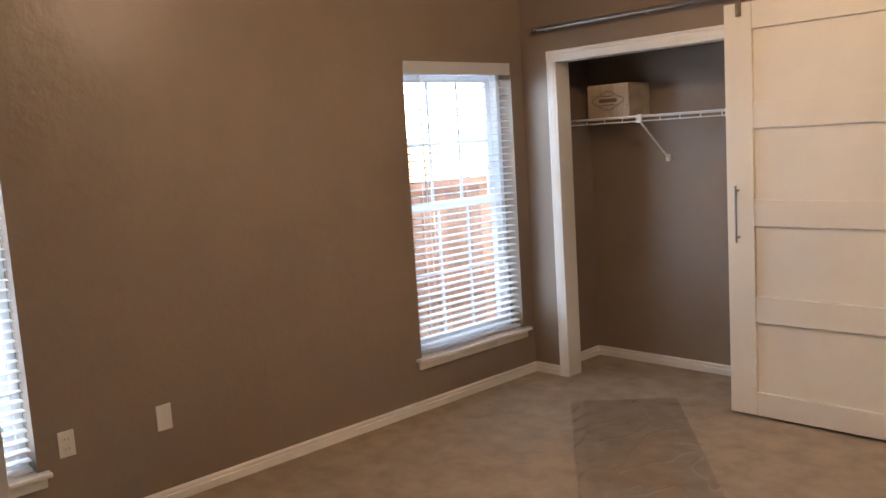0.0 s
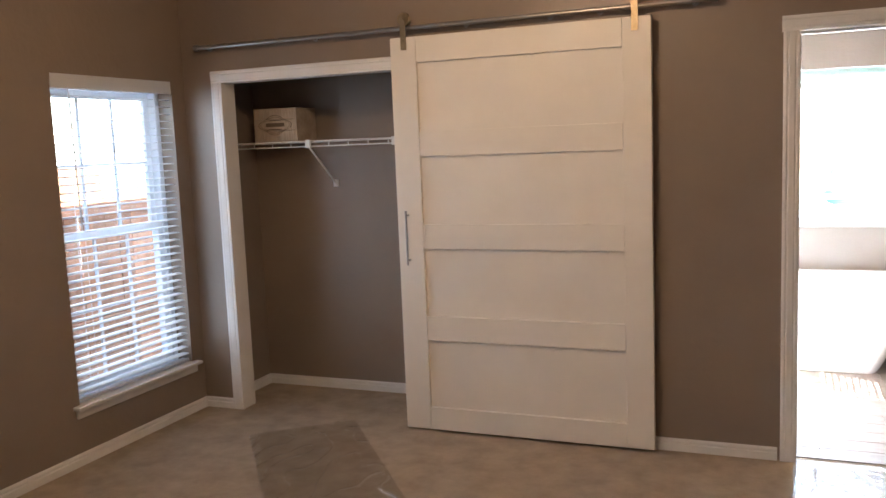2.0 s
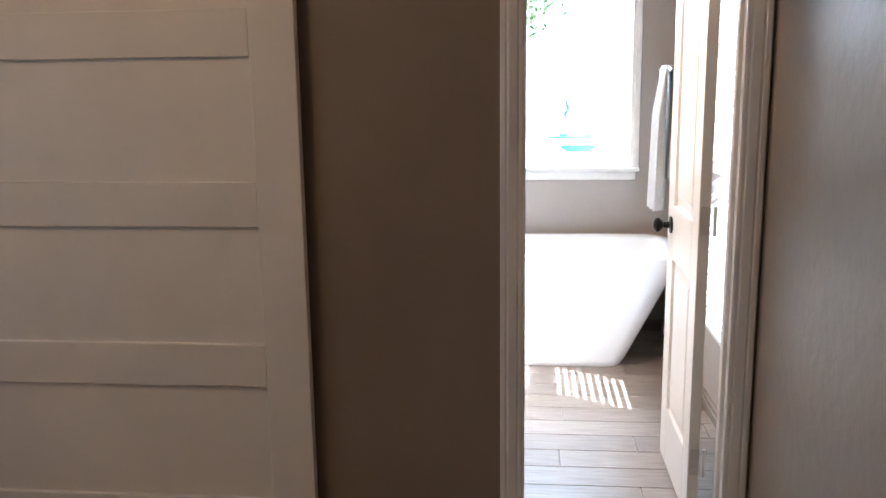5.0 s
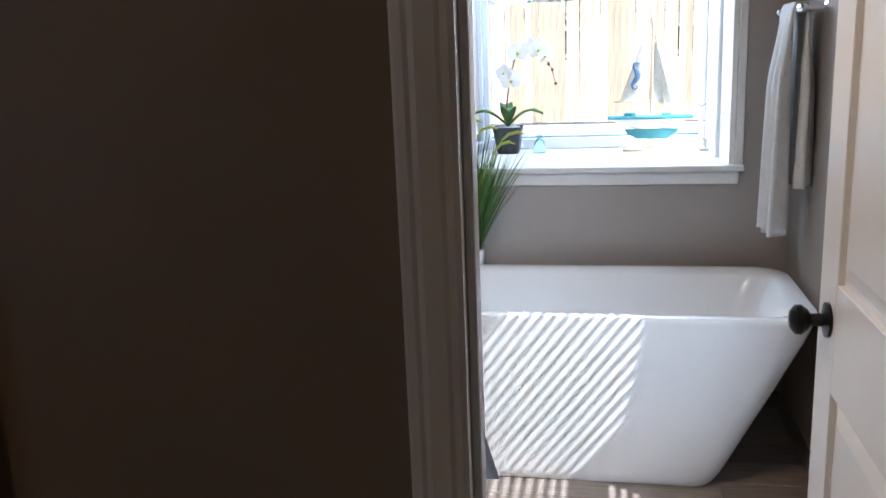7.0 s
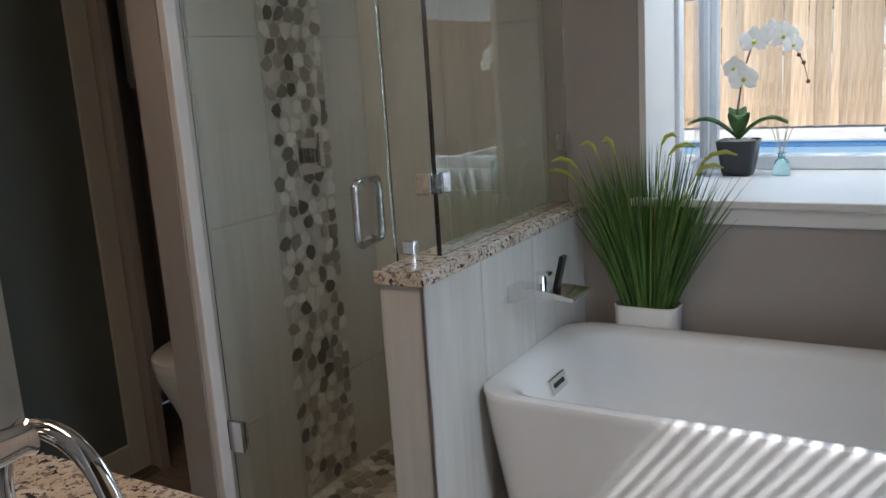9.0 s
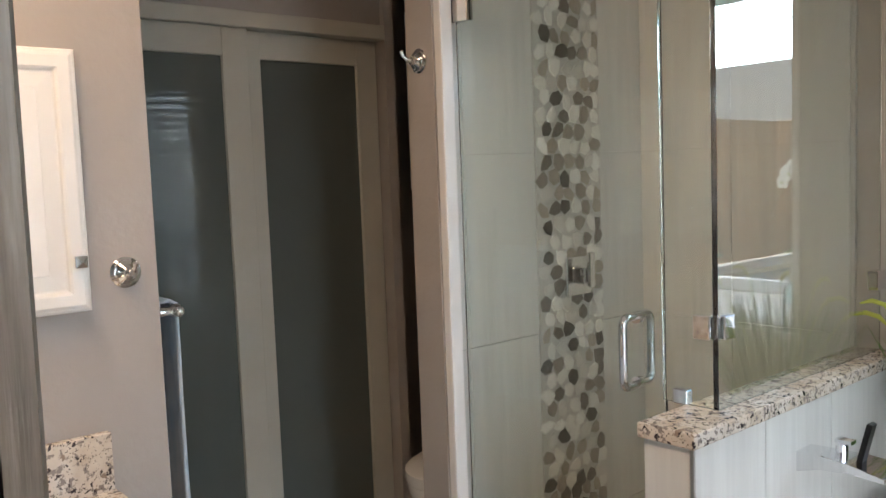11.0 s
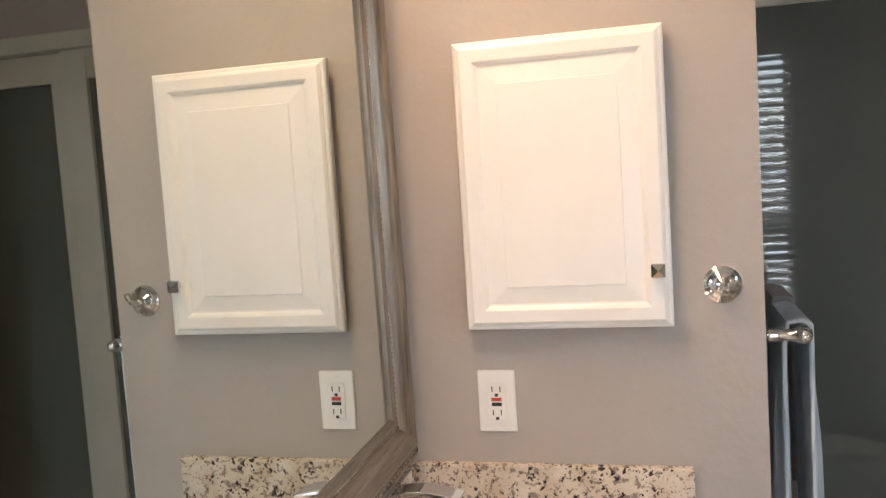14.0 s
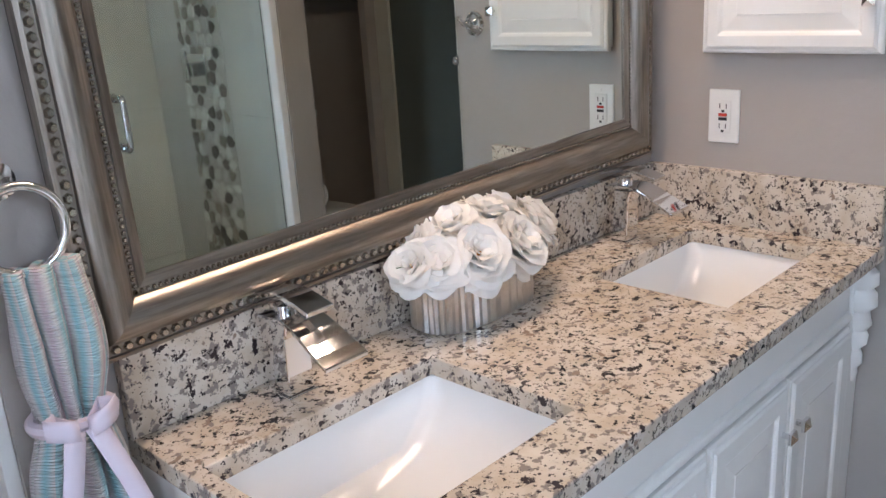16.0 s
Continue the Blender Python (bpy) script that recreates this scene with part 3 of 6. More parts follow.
# ---- closet things ----
shelf = thing("wire_shelf", "white coated wire shelf with diagonal brace", "shelf")
bm = bmesh.new()
for y, z in ((0.262, 1.632), (0.262, 1.602), (0.40, 1.629), (0.56, 1.629)):
    tube(bm, [(-3.33, y, z), (-1.575, y, z)], 0.0038, 6)
part("rod", bm, PLASTIC_WHITE, shelf, smooth=True)
bm = bmesh.new()
for k in range(65):
    x = -3.32 + k * 0.0265
    tube(bm, [(x, 0.56, 1.633), (x, 0.264, 1.636)], 0.0022, 5)
    if k % 5 == 2:
        tube(bm, [(x, 0.262, 1.604), (x, 0.262, 1.632)], 0.0035, 6)
part("wire", bm, PLASTIC_WHITE, shelf)
for x in (-2.745, -2.165):
    bm = bmesh.new(); box(bm, x - 0.018, x + 0.018, 0.250, 0.268, 1.592, 1.642)
    part("clip", bm, PLASTIC_WHITE, shelf, bevel=0.003)
    bm = bmesh.new(); tube(bm, [(x, 0.265, 1.60), (x + 0.01, 0.555, 1.365)], 0.006, 8); box(bm, x - 0.005, x + 0.025, 0.552, 0.567, 1.34, 1.385)
    part("brace", bm, PLASTIC_WHITE, shelf)
crate = thing("wooden_box", "pale weathered wooden box with a printed oval emblem", "box")
CX0, CX1, CY0, CY1, CZ0, CZ1 = -3.160, -2.850, 0.31, 0.55, 1.639, 1.845
for z0, z1 in ((CZ0, CZ0 + 0.067), (CZ0 + 0.069, CZ0 + 0.136), (CZ0 + 0.138, CZ1)):
    boxes("board", CRATE, crate, (CX0, CX1, CY0, CY0 + 0.012, z0, z1), bevel=0.003)
boxes("body", CRATE, crate, (CX0 + 0.002, CX1 - 0.002, CY0 + 0.012, CY1, CZ0, CZ1 - 0.012), bevel=0.003)
boxes("lid", CRATE, crate, (CX0, CX1, CY0 + 0.0125, CY1, CZ1 - 0.0115, CZ1), bevel=0.003)
bm = bmesh.new()
def emblem(rx, rz, n=40, lobes=0.0):
    return [(-3.005 + rx * math.cos(a) * (1 + lobes * math.cos(4 * a)), CY0 - 0.0005, 1.742 + rz * math.sin(a) * (1 + lobes * math.cos(4 * a))) for a in (2 * math.pi * k / n for k in range(n))]
tube(bm, emblem(0.108, 0.054, lobes=0.12), 0.002, 5, closed=True)
tube(bm, emblem(0.097, 0.045, lobes=0.12), 0.0012, 5, closed=True)
box(bm, -3.072, -2.938, CY0 - 0.0015, CY0 + 0.001, 1.732, 1.755); box(bm, -3.047, -2.963, CY0 - 0.0015, CY0 + 0.001, 1.768, 1.774); box(bm, -3.055, -2.955, CY0 - 0.0015, CY0 + 0.001, 1.712, 1.718)
part("emblem", bm, CRATE_INK, crate, "dark printed emblem")


# ---- bedroom windows and blinds ----
def west_window(name, y0, y1, z0, z1):
    w = structure(new(name), "white double-hung window with a grid of muntins")
    xg = LEFT - 0.15
    zm = (z0 + z1) / 2 + 0.02
    for a, b, c, d in ((y0, y0 + 0.035, z0, z1), (y1 - 0.035, y1, z0, z1), (y0 + 0.035, y1 - 0.035, z1 - 0.035, z1), (y0 + 0.035, y1 - 0.035, z0, z0 + 0.035)):
        boxes("window_frame", VINYL, w, (xg - 0.05, xg + 0.05, a, b, c, d), bevel=0.004)
    for k, (s0, s1, dx) in enumerate(((z0 + 0.036, zm + 0.022, 0.022), (zm - 0.022, z1 - 0.036, -0.018))):
        f = boxes("sash", VINYL, w, (xg + dx - 0.015, xg + dx + 0.015, y0 + 0.036, y0 + 0.076, s0, s1), (xg + dx - 0.015, xg + dx + 0.015, y1 - 0.076, y1 - 0.036, s0, s1),
            (xg + dx - 0.0145, xg + dx + 0.0145, y0 + 0.076, y1 - 0.076, s0, s0 + 0.042), (xg + dx - 0.0145, xg + dx + 0.0145, y0 + 0.076, y1 - 0.076, s1 - 0.042, s1))
        third = (y1 - y0 - 0.152) / 3
        for j in (1, 2):
            y = y0 + 0.076 + j * third
            boxes("muntin", VINYL, w, (xg + dx - 0.007, xg + dx + 0.007, y - 0.008, y + 0.008, s0 + 0.042, s1 - 0.042))
        zc = (s0 + s1) / 2
        boxes("muntin", VINYL, w, (xg + dx - 0.0065, xg + dx + 0.0065, y0 + 0.076, y1 - 0.076, zc - 0.008, zc + 0.008))
        g = boxes("pane", WINDOW_GLASS, w, (xg + dx - 0.002, xg + dx + 0.002, y0 + 0.07, y1 - 0.07, s0 + 0.03, s1 - 0.03))
        g.visible_shadow = False
    boxes("window_sill", TRIM, w, (LEFT - 0.10, LEFT + 0.045, y0 - 0.045, y1 + 0.045, z0 - 0.005, z0 + 0.016), bevel=0.005)
    boxes("apron", TRIM, w, (LEFT, LEFT + 0.016, y0 - 0.03, y1 + 0.03, z0 - 0.052, z0 - 0.005), bevel=0.004)
    return w


def blind(x, y0, y1, z0, z1, out, open_angle, pitch=0.0415, label="white two-inch horizontal blind lowered with slats open", valance=0.075):
    """A horizontal blind in the yz plane at x; out is +1 or -1, the side of the room."""
    b = thing("window_blind", label, "blind", "window blinds")
    boxes("valance", SLAT, b, (x + out * 0.032 - 0.004, x + out * 0.032 + 0.004, y0 - 0.002, y1 + 0.002, z1 - valance, z1), bevel=0.003)
    boxes("headrail", SLAT, b, (x - 0.025, x + 0.025, y0 + 0.004, y1 - 0.004, z1 - 0.055, z1 - 0.004))
    z = z0 + 0.05; n = 0
    mesh = None
    while z < z1 - 0.075:
        if mesh is None:
            bm = bmesh.new(); hw, hl = 0.0245, (y1 - y0) / 2 - 0.006
            rows = []
            for u, h in ((-1, 0), (-0.5, 0.0016), (0, 0.0022), (0.5, 0.0016), (1, 0)):
                rows.append([bm.verts.new((u * hw, v * hl, h + d)) for v in (-1, 1) for d in (0.0, 0.0028)])
            for p, q in zip(rows, rows[1:]):
                bm.faces.new((p[1], p[3], q[3], q[1])); bm.faces.new((p[0], q[0], q[2], p[2])); bm.faces.new((p[0], p[1], q[1], q[0])); bm.faces.new((p[2], q[2], q[3], p[3]))
            bm.faces.new((rows[0][0], rows[0][2], rows[0][3], rows[0][1])); bm.faces.new((rows[-1][0], rows[-1][1], rows[-1][3], rows[-1][2]))
            s = part("slat", bm, SLAT, b); mesh = s.data
        else:
            s = new("slat", mesh); s.parent = b
        s.matrix_local = pose(x, (y0 + y1) / 2, z, 0, open_angle + 1.2 * math.sin(n * 2.3), 0)
        z += pitch; n += 1
    boxes("bottom_rail", SLAT, b, (x - 0.025, x + 0.025, y0 + 0.006, y1 - 0.006, z0 + 0.004, z0 + 0.020), bevel=0.003)
    for f in ((0.16, 0.84) if y1 - y0 > 0.7 else (0.5,)):
        y = y0 + (y1 - y0) * f
        bm = bmesh.new()
        for dx in (-0.027, 0.027):
            tube(bm, [(x + dx, y, z0 + 0.01), (x + dx, y, z1 - 0.05)], 0.0014, 5)
        part("ladder_cord", bm, SLAT, b)
    bm = bmesh.new(); tube(bm, [(x + out * 0.045, y0 + 0.10, z1 - 0.07), (x + out * 0.05, y0 + 0.105, z1 - 0.80)], 0.004, 8)
    part("wand", bm, SLAT, b)
    return b


west_window("window_1", *W1)
west_window("window_2", *W2)
blind(LEFT - 0.035, W1[0] + 0.006, W1[1] - 0.006, W1[2] + 0.02, W1[3] + 0.03, 1, 4.0)
blind(LEFT - 0.035, W2[0] + 0.006, W2[1] - 0.006, W2[2] + 0.02, W2[3] + 0.03, 1, 4.0)


# ---- wall plates ----
def wall_plate(name, label, m, kind):
    """An outlet plate in the local xz plane facing -y; kind: duplex, blank or gfci."""
    p = thing(name, label, "outlet", at=m)
    w, h = (0.068, 0.112) if kind != "blank" else (0.072, 0.118)
    boxes("cover", PLASTIC_WHITE, p, (-w / 2, w / 2, -0.006, 0, -h / 2, h / 2), bevel=0.003)
    if kind == "duplex":
        for z in (-0.021, 0.021):
            f = boxes("socket", PLASTIC_WHITE, p, (-0.017, 0.017, -0.009, -0.0055, z - 0.014, z + 0.014), bevel=0.004)
            boxes("slot", DARK, f, (-0.008, -0.006, -0.0095, -0.008, z - 0.004, z + 0.006), (0.006, 0.008, -0.0095, -0.008, z - 0.004, z + 0.006))
    if kind == "gfci":
        f = boxes("socket", PLASTIC_WHITE, p, (-0.017, 0.017, -0.009, -0.0055, -0.034, 0.034), bevel=0.002)
        for z in (-0.021, 0.021):
            boxes("slot", DARK, f, (-0.008, -0.0062, -0.0096, -0.008, z - 0.004, z + 0.006), (0.0062, 0.008, -0.0096, -0.008, z - 0.004, z + 0.006), (-0.003, 0.003, -0.0096, -0.008, z - 0.012, z - 0.007))
        boxes("button", RED, p, (-0.009, 0.009, -0.0108, -0.009, 0.001, 0.007), label="red reset button")
        boxes("button", DARK, p, (-0.009, 0.009, -0.0108, -0.009, -0.008, -0.002), label="black test button")
    for z in (-h / 2 + 0.012, h / 2 - 0.012):
        bm = bmesh.new(); lathe(bm, ((0, 0), (0.003, 0), (0.003, 0.0015), (0, 0.0015)), Matrix.Translation((0, -0.006, z)) @ Matrix.Rotation(radians(90), 4, "X"), 8)
        part("screw", bm, PLASTIC_WHITE, p)
    return p


wall_plate("wall_outlet", "white duplex outlet on taupe wall", pose(LEFT, -3.036, 0.404, 0, 0, 90), "duplex")
wall_plate("wall_plate", "blank white cover plate on taupe wall", pose(LEFT, -2.604, 0.399, 0, 0, 90), "blank")
wall_plate("wall_outlet", "white outlet with red and black test buttons above vanity", pose(STUB, 0.301, 1.0705, 0, 0, 90), "gfci")


# ---- clear film laid on the carpet ----
def film(label, a, b, c, d, nu, nv, lift, fine_share, mat, crease=24):
    """A wrinkled sheet between four floor corners."""
    t = thing("carpet_film", label, "plastic sheet", "carpet films")
    bm = bmesh.new(); a, b, c, d = (Vector((*p, 0)) for p in (a, b, c, d)); g = []
    for i in range(nu + 1):
        row = []
        for j in range(nv + 1):
            u, v = i / nu, j / nv
            p = (a * (1 - u) + b * u) * (1 - v) + (d * (1 - u) + c * u) * v
            ridge = abs(noise.noise((p.x * 7 + p.y * 2.5, p.y * 3.2 - p.x * 2.0, 3.1)))
            fine = noise.noise((p.x * 42, p.y * 22, 7.0))
            h = 0.004 + lift * max(0.0, 0.03 - ridge) * crease + fine_share * lift * max(0.0, fine)
            row.append(bm.verts.new((p.x + 0.004 * fine, p.y, h)))
        g.append(row)
    for i in range(nu):
        for j in range(nv):
            bm.faces.new((g[i][j], g[i + 1][j], g[i + 1][j + 1], g[i][j + 1]))
    s = part("sheet", bm, mat, t, smooth=True)
    return t


film("creased clear protective film lying on beige carpet", (-2.84, -0.41), (-2.375, -0.02), (-1.0, -1.72), (-1.56, -2.0), 130, 320, 0.005, 0.05, FILM_THIN, 60)
film("crinkled clear film runner on carpet at the doorway", (-0.004, 0.02), (0.505, 0.02), (0.50, -2.4), (-0.02, -2.4), 120, 480, 0.004, 0.7, FILM)


# ---- bath windows ----
bay = structure(new("window_3"), "white box window with a deep sill over the tub")
BG = 3.10                                    # outer glass
boxes("window_sill", TRIM, bay, (BX0 + 0.021, BX1 - 0.001, BW - 0.005, BG, 0.915, 0.945), bevel=0.003)
boxes("stool", TRIM, bay, (BX0 - 0.02, BX1 + 0.03, BW - 0.045, BW - 0.005, 0.935, 0.958), bevel=0.005)
boxes("apron", TRIM, bay, (BX0 - 0.01, BX1 + 0.014, BW - 0.022, BW - 0.0005, 0.885, 0.934), bevel=0.005)
boxes("jamb", TRIM, bay, (BX0, BX0 + 0.02, BW - 0.004, BW + 0.30, 0.945, BZ1), bevel=0.002)
boxes("jamb", TRIM, bay, (BX1 - 0.02, BX1, BW - 0.004, BW + 0.30, 0.945, BZ1), bevel=0.002)
boxes("casing", TRIM, bay, (BX1 + 0.0005, BX1 + 0.028, BW - 0.018, BW - 0.0005, 0.958, BZ1 + 0.03), bevel=0.004)
boxes("head", TRIM, bay, (BX0, BX1, BW + 0.121, BG + 0.03, BZ1 + 0.001, BZ1 + 0.05))
boxes("underside", SIDING, bay, (BX0 - 0.02, BX1 + 0.02, BW + 0.12, BG + 0.03, 0.78, 0.914))
for x, s in ((BX0, 1), (BX1, -1)):
    a, b = sorted((x, x + s * 0.035))
    boxes("window_frame", VINYL, bay, (a, b, BW + 0.301, BW + 0.355, 0.946, BZ1), (a, b, BG - 0.05, BG + 0.02, 0.946, BZ1), (a, b, BW + 0.355, BG - 0.05, 0.946, 0.99), (a, b, BW + 0.355, BG - 0.05, BZ1 - 0.04, BZ1), bevel=0.004)
    g = boxes("pane", WINDOW_GLASS, bay, (x + s * 0.015, x + s * 0.019, BW + 0.35, BG - 0.045, 0.985, BZ1 - 0.035)); g.visible_shadow = False
boxes("window_frame", VINYL, bay, (BX0 + 0.036, BX1 - 0.036, BG - 0.025, BG + 0.02, 0.946, 0.995), bevel=0.005)
boxes("window_frame", VINYL, bay, (BX0 + 0.036, BX1 - 0.036, BG - 0.025, BG + 0.02, BZ1 - 0.045, BZ1 - 0.001), bevel=0.005)
boxes("window_frame", VINYL, bay, (BX0 + 0.036, BX0 + 0.060, BG - 0.025, BG + 0.02, 0.995, BZ1 - 0.045), bevel=0.004)
boxes("window_frame", VINYL, bay, (BX1 - 0.060, BX1 - 0.036, BG - 0.025, BG + 0.02, 0.995, BZ1 - 0.045), bevel=0.004)
g = boxes("pane", WINDOW_GLASS, bay, (BX0 + 0.055, BX1 - 0.055, BG - 0.002, BG + 0.002, 0.99, BZ1 - 0.04)); g.visible_shadow = False
shade = thing("roller_shade", "pale green fabric shade rolled up at the window head", "shade")
SHADE = translucent("pale_shade_fabric", (0.62, 0.70, 0.66))
bm = bmesh.new(); tube(bm, [(BX0 + 0.022, BW + 0.045, BZ1 - 0.03), (BX1 - 0.022, BW + 0.045, BZ1 - 0.03)], 0.024, 16)
part("roll", bm, SHADE, shade, smooth=True)
boxes("valance", SHADE, shade, (BX0 + 0.021, BX1 - 0.021, BW + 0.010, BW + 0.014, BZ1 - 0.095, BZ1 - 0.001), bevel=0.001)

east = structure(new("window_4"), "white double-hung window in the bath side wall")
xg = BR + 0.10; zm = 1.08
boxes("window_frame", VINYL, east, (xg - 0.03, xg + 0.03, SY0, SY0 + 0.03, SZ0, SZ1), (xg - 0.03, xg + 0.03, SY1 - 0.03, SY1, SZ0, SZ1), (xg - 0.029, xg + 0.029, SY0 + 0.03, SY1 - 0.03, SZ0, SZ0 + 0.04), (xg - 0.029, xg + 0.029, SY0 + 0.03, SY1 - 0.03, SZ1 - 0.04, SZ1), (xg - 0.025, xg + 0.025, SY0 + 0.03, SY1 - 0.03, zm - 0.055, zm + 0.055))
g = boxes("pane", WINDOW_GLASS, east, (xg - 0.002, xg + 0.002, SY0 + 0.02, SY1 - 0.02, SZ0 + 0.03, SZ1 - 0.03)); g.visible_shadow = False
boxes("window_sill", TRIM, east, (BR - 0.03, BR + 0.07, SY0 - 0.03, SY1 + 0.03, SZ0 - 0.02, SZ0 - 0.001), bevel=0.004)
blind(BR + 0.026, SY0 + 0.004, SY1 - 0.004, SZ0 + 0.004, SZ1 - 0.004, -1, -36.0, 0.050, "white horizontal blind with tilted slats letting sun through")


# ---- freestanding tub ----
def rounded(cx, cy, hx, hy, r, z, n=7):
    pts = []
    for k, (sx, sy) in enumerate(((1, 1), (-1, 1), (-1, -1), (1, -1))):
        for j in range(n + 1):
            a = math.pi / 2 * (k + j / n)
            pts.append(Vector((cx + sx * (hx - r) + r * math.cos(a), cy + sy * (hy - r) + r * math.sin(a), z)))
    return pts


def loft(bm, loops, cap_first=True, cap_last=True):
    rings = [[bm.verts.new(p) for p in l] for l in loops]
    n = len(rings[0])
    for a, b in zip(rings, rings[1:]):
        for k in range(n):
            bm.faces.new((a[k], a[(k + 1) % n], b[(k + 1) % n], b[k]))
    if cap_first:
        bm.faces.new(rings[0][::-1])
    if cap_last:
        bm.faces.new(rings[-1])


tub = thing("bathtub", "glossy white freestanding rectangular acrylic tub with flared ends", "bathtub")
TCX, TCY = 0.0725, 1.940
bm = bmesh.new(); L = []
for z, x0, x1, hy, r in ((0.003, -0.545, 0.500, 0.250, 0.07), (0.02, -0.556, 0.516, 0.260, 0.08), (0.045, -0.563, 0.532, 0.266, 0.085), (0.30, -0.600, 0.658, 0.296, 0.10), (0.50, -0.632, 0.756, 0.316, 0.11), (0.572, -0.643, 0.786, 0.321, 0.115), (0.586, -0.646, 0.790, 0.323, 0.115),
                     (0.593, -0.643, 0.787, 0.320, 0.113), (0.596, -0.634, 0.778, 0.312, 0.108), (0.594, -0.604, 0.752, 0.290, 0.10), (0.587, -0.580, 0.732, 0.273, 0.095), (0.570, -0.560, 0.718, 0.263, 0.09), (0.40, -0.505, 0.640, 0.243, 0.10), (0.22, -0.470, 0.550, 0.227, 0.12), (0.165, -0.440, 0.510, 0.210, 0.13), (0.150, -0.38, 0.44, 0.165, 0.13)):
    L.append(rounded((x0 + x1) / 2, TCY, (x1 - x0) / 2, hy, r, z))
loft(bm, L)
part("shell", bm, ACRYLIC, tub, smooth=True)
bm = bmesh.new()
om = Matrix.Translation((-0.541, TCY - 0.014, 0.522)) @ Matrix.Rotation(radians(-18), 4, "Y")
box(bm, -0.004, 0.006, -0.052, 0.052, -0.022, 0.022, om)
part("overflow", bm, CHROME, tub, "chrome rectangular overflow", bevel=0.003)
bm = bmesh.new(); box(bm, 0.0062, 0.0075, -0.032, 0.032, -0.006, 0.006, om)
part("overflow_slot", bm, DARK, tub)
bm = bmesh.new(); lathe(bm, ((0, 0), (0.032, 0), (0.030, 0.006), (0, 0.008)), Matrix.Translation((TCX, TCY, 0.151)))
part("drain", bm, CHROME, tub, smooth=True)


# ---- half wall, shower ----
half = structure(new("wall_shower_half"), "tiled half wall with granite cap beside tub")
boxes("core", GROUT, half, (PONY0 + 0.008, PONY1 - 0.008, 1.441, BW, 0, 0.907))
boxes("cap", GRANITE, half, (PONY0 - 0.005, PONY1 + 0.011, 1.420, BW, 0.907, 0.938), label="speckled granite cap", bevel=0.003)
boxes("edge_trim", STEEL, half, (PONY1 - 0.006, PONY1 + 0.001, 1.431, 1.438, 0, 0.907))
shower = structure(new("wall_shower"), "shower walls behind the tile")
boxes("backing", GROUT, shower, (SHL - 0.012, SHL - 0.006, SHF - 0.09, BW, 0, CEILING))
boxes("backing", GROUT, shower, (SHL - 0.006, PONY0, BW - 0.012, BW, 0, CEILING))
boxes("jamb_trim", TRIM, shower, (-1.387, -1.359, 1.476, 1.516, 0, CEILING), label="white edge trim", bevel=0.004)
curb = structure(boxes("shower_curb", GRANITE, None, (SHL, PONY0 - 0.001, SHF - 0.07, SHF + 0.05, 0, 0.085), bevel=0.004), "granite shower curb")
enclosure = thing("shower_enclosure", "frameless clear glass shower enclosure with chrome fittings", "shower")
GT = 2.10
# the door hangs a little ajar on its hinges
DOOR_AT = pose(-1.372, 1.538, 0, 0, 0, 5.4)
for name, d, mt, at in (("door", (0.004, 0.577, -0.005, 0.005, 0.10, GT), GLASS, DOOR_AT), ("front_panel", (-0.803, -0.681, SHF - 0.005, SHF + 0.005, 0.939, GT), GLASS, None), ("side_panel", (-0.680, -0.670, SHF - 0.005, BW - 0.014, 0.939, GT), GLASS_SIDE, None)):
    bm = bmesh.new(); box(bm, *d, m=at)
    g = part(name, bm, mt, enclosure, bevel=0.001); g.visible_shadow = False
for z in (0.392, 1.862):
    bm = bmesh.new()
    box(bm, -0.020, -0.001, -0.022, 0.022, z - 0.045, z + 0.045, DOOR_AT)
    box(bm, 0.002, 0.052, -0.014, -0.0055, z - 0.045, z + 0.045, DOOR_AT)
    box(bm, 0.002, 0.052, 0.0055, 0.014, z - 0.045, z + 0.045, DOOR_AT)
    part("hinge", bm, CHROME, enclosure, "chrome glass hinge", bevel=0.002)
bm = bmesh.new()
HX, HZ0, HZ1 = 0.508, 0.963, 1.116
for s in (-1, 1):
    pts = [(HX, s * 0.006, HZ0)]
    for k in range(5):
        a = math.pi / 2 * k / 4
        pts.append((HX, s * (0.040 + 0.02 * math.sin(a)), HZ0 + 0.02 - 0.02 * math.cos(a)))
    for k in range(5):
        a = math.pi / 2 * k / 4
        pts.append((HX, s * (0.040 + 0.02 * math.cos(a)), HZ1 - 0.02 + 0.02 * math.sin(a)))
    pts.append((HX, s * 0.006, HZ1))
    tube(bm, [DOOR_AT @ Vector(p) for p in pts], 0.0095, 12)
part("handle", bm, CHROME, enclosure, "chrome loop handle", smooth=True)
for x0, x1, y0, y1, z in ((-0.724, -0.684, SHF - 0.013, SHF + 0.013, 1.107), (-0.687, -0.663, SHF + 0.01, SHF + 0.05, 1.107)):
    boxes("clamp", CHROME, enclosure, (x0, x1, y0, y1, z - 0.025, z + 0.025), bevel=0.003)
boxes("clamp", CHROME, enclosure, (-0.774, -0.738, SHF - 0.013, SHF + 0.013, 0.9385, 0.972), bevel=0.003)
boxes("clamp", CHROME, enclosure, (-0.693, -0.657, BW - 0.06, BW - 0.013, 1.10, 1.15), bevel=0.003)
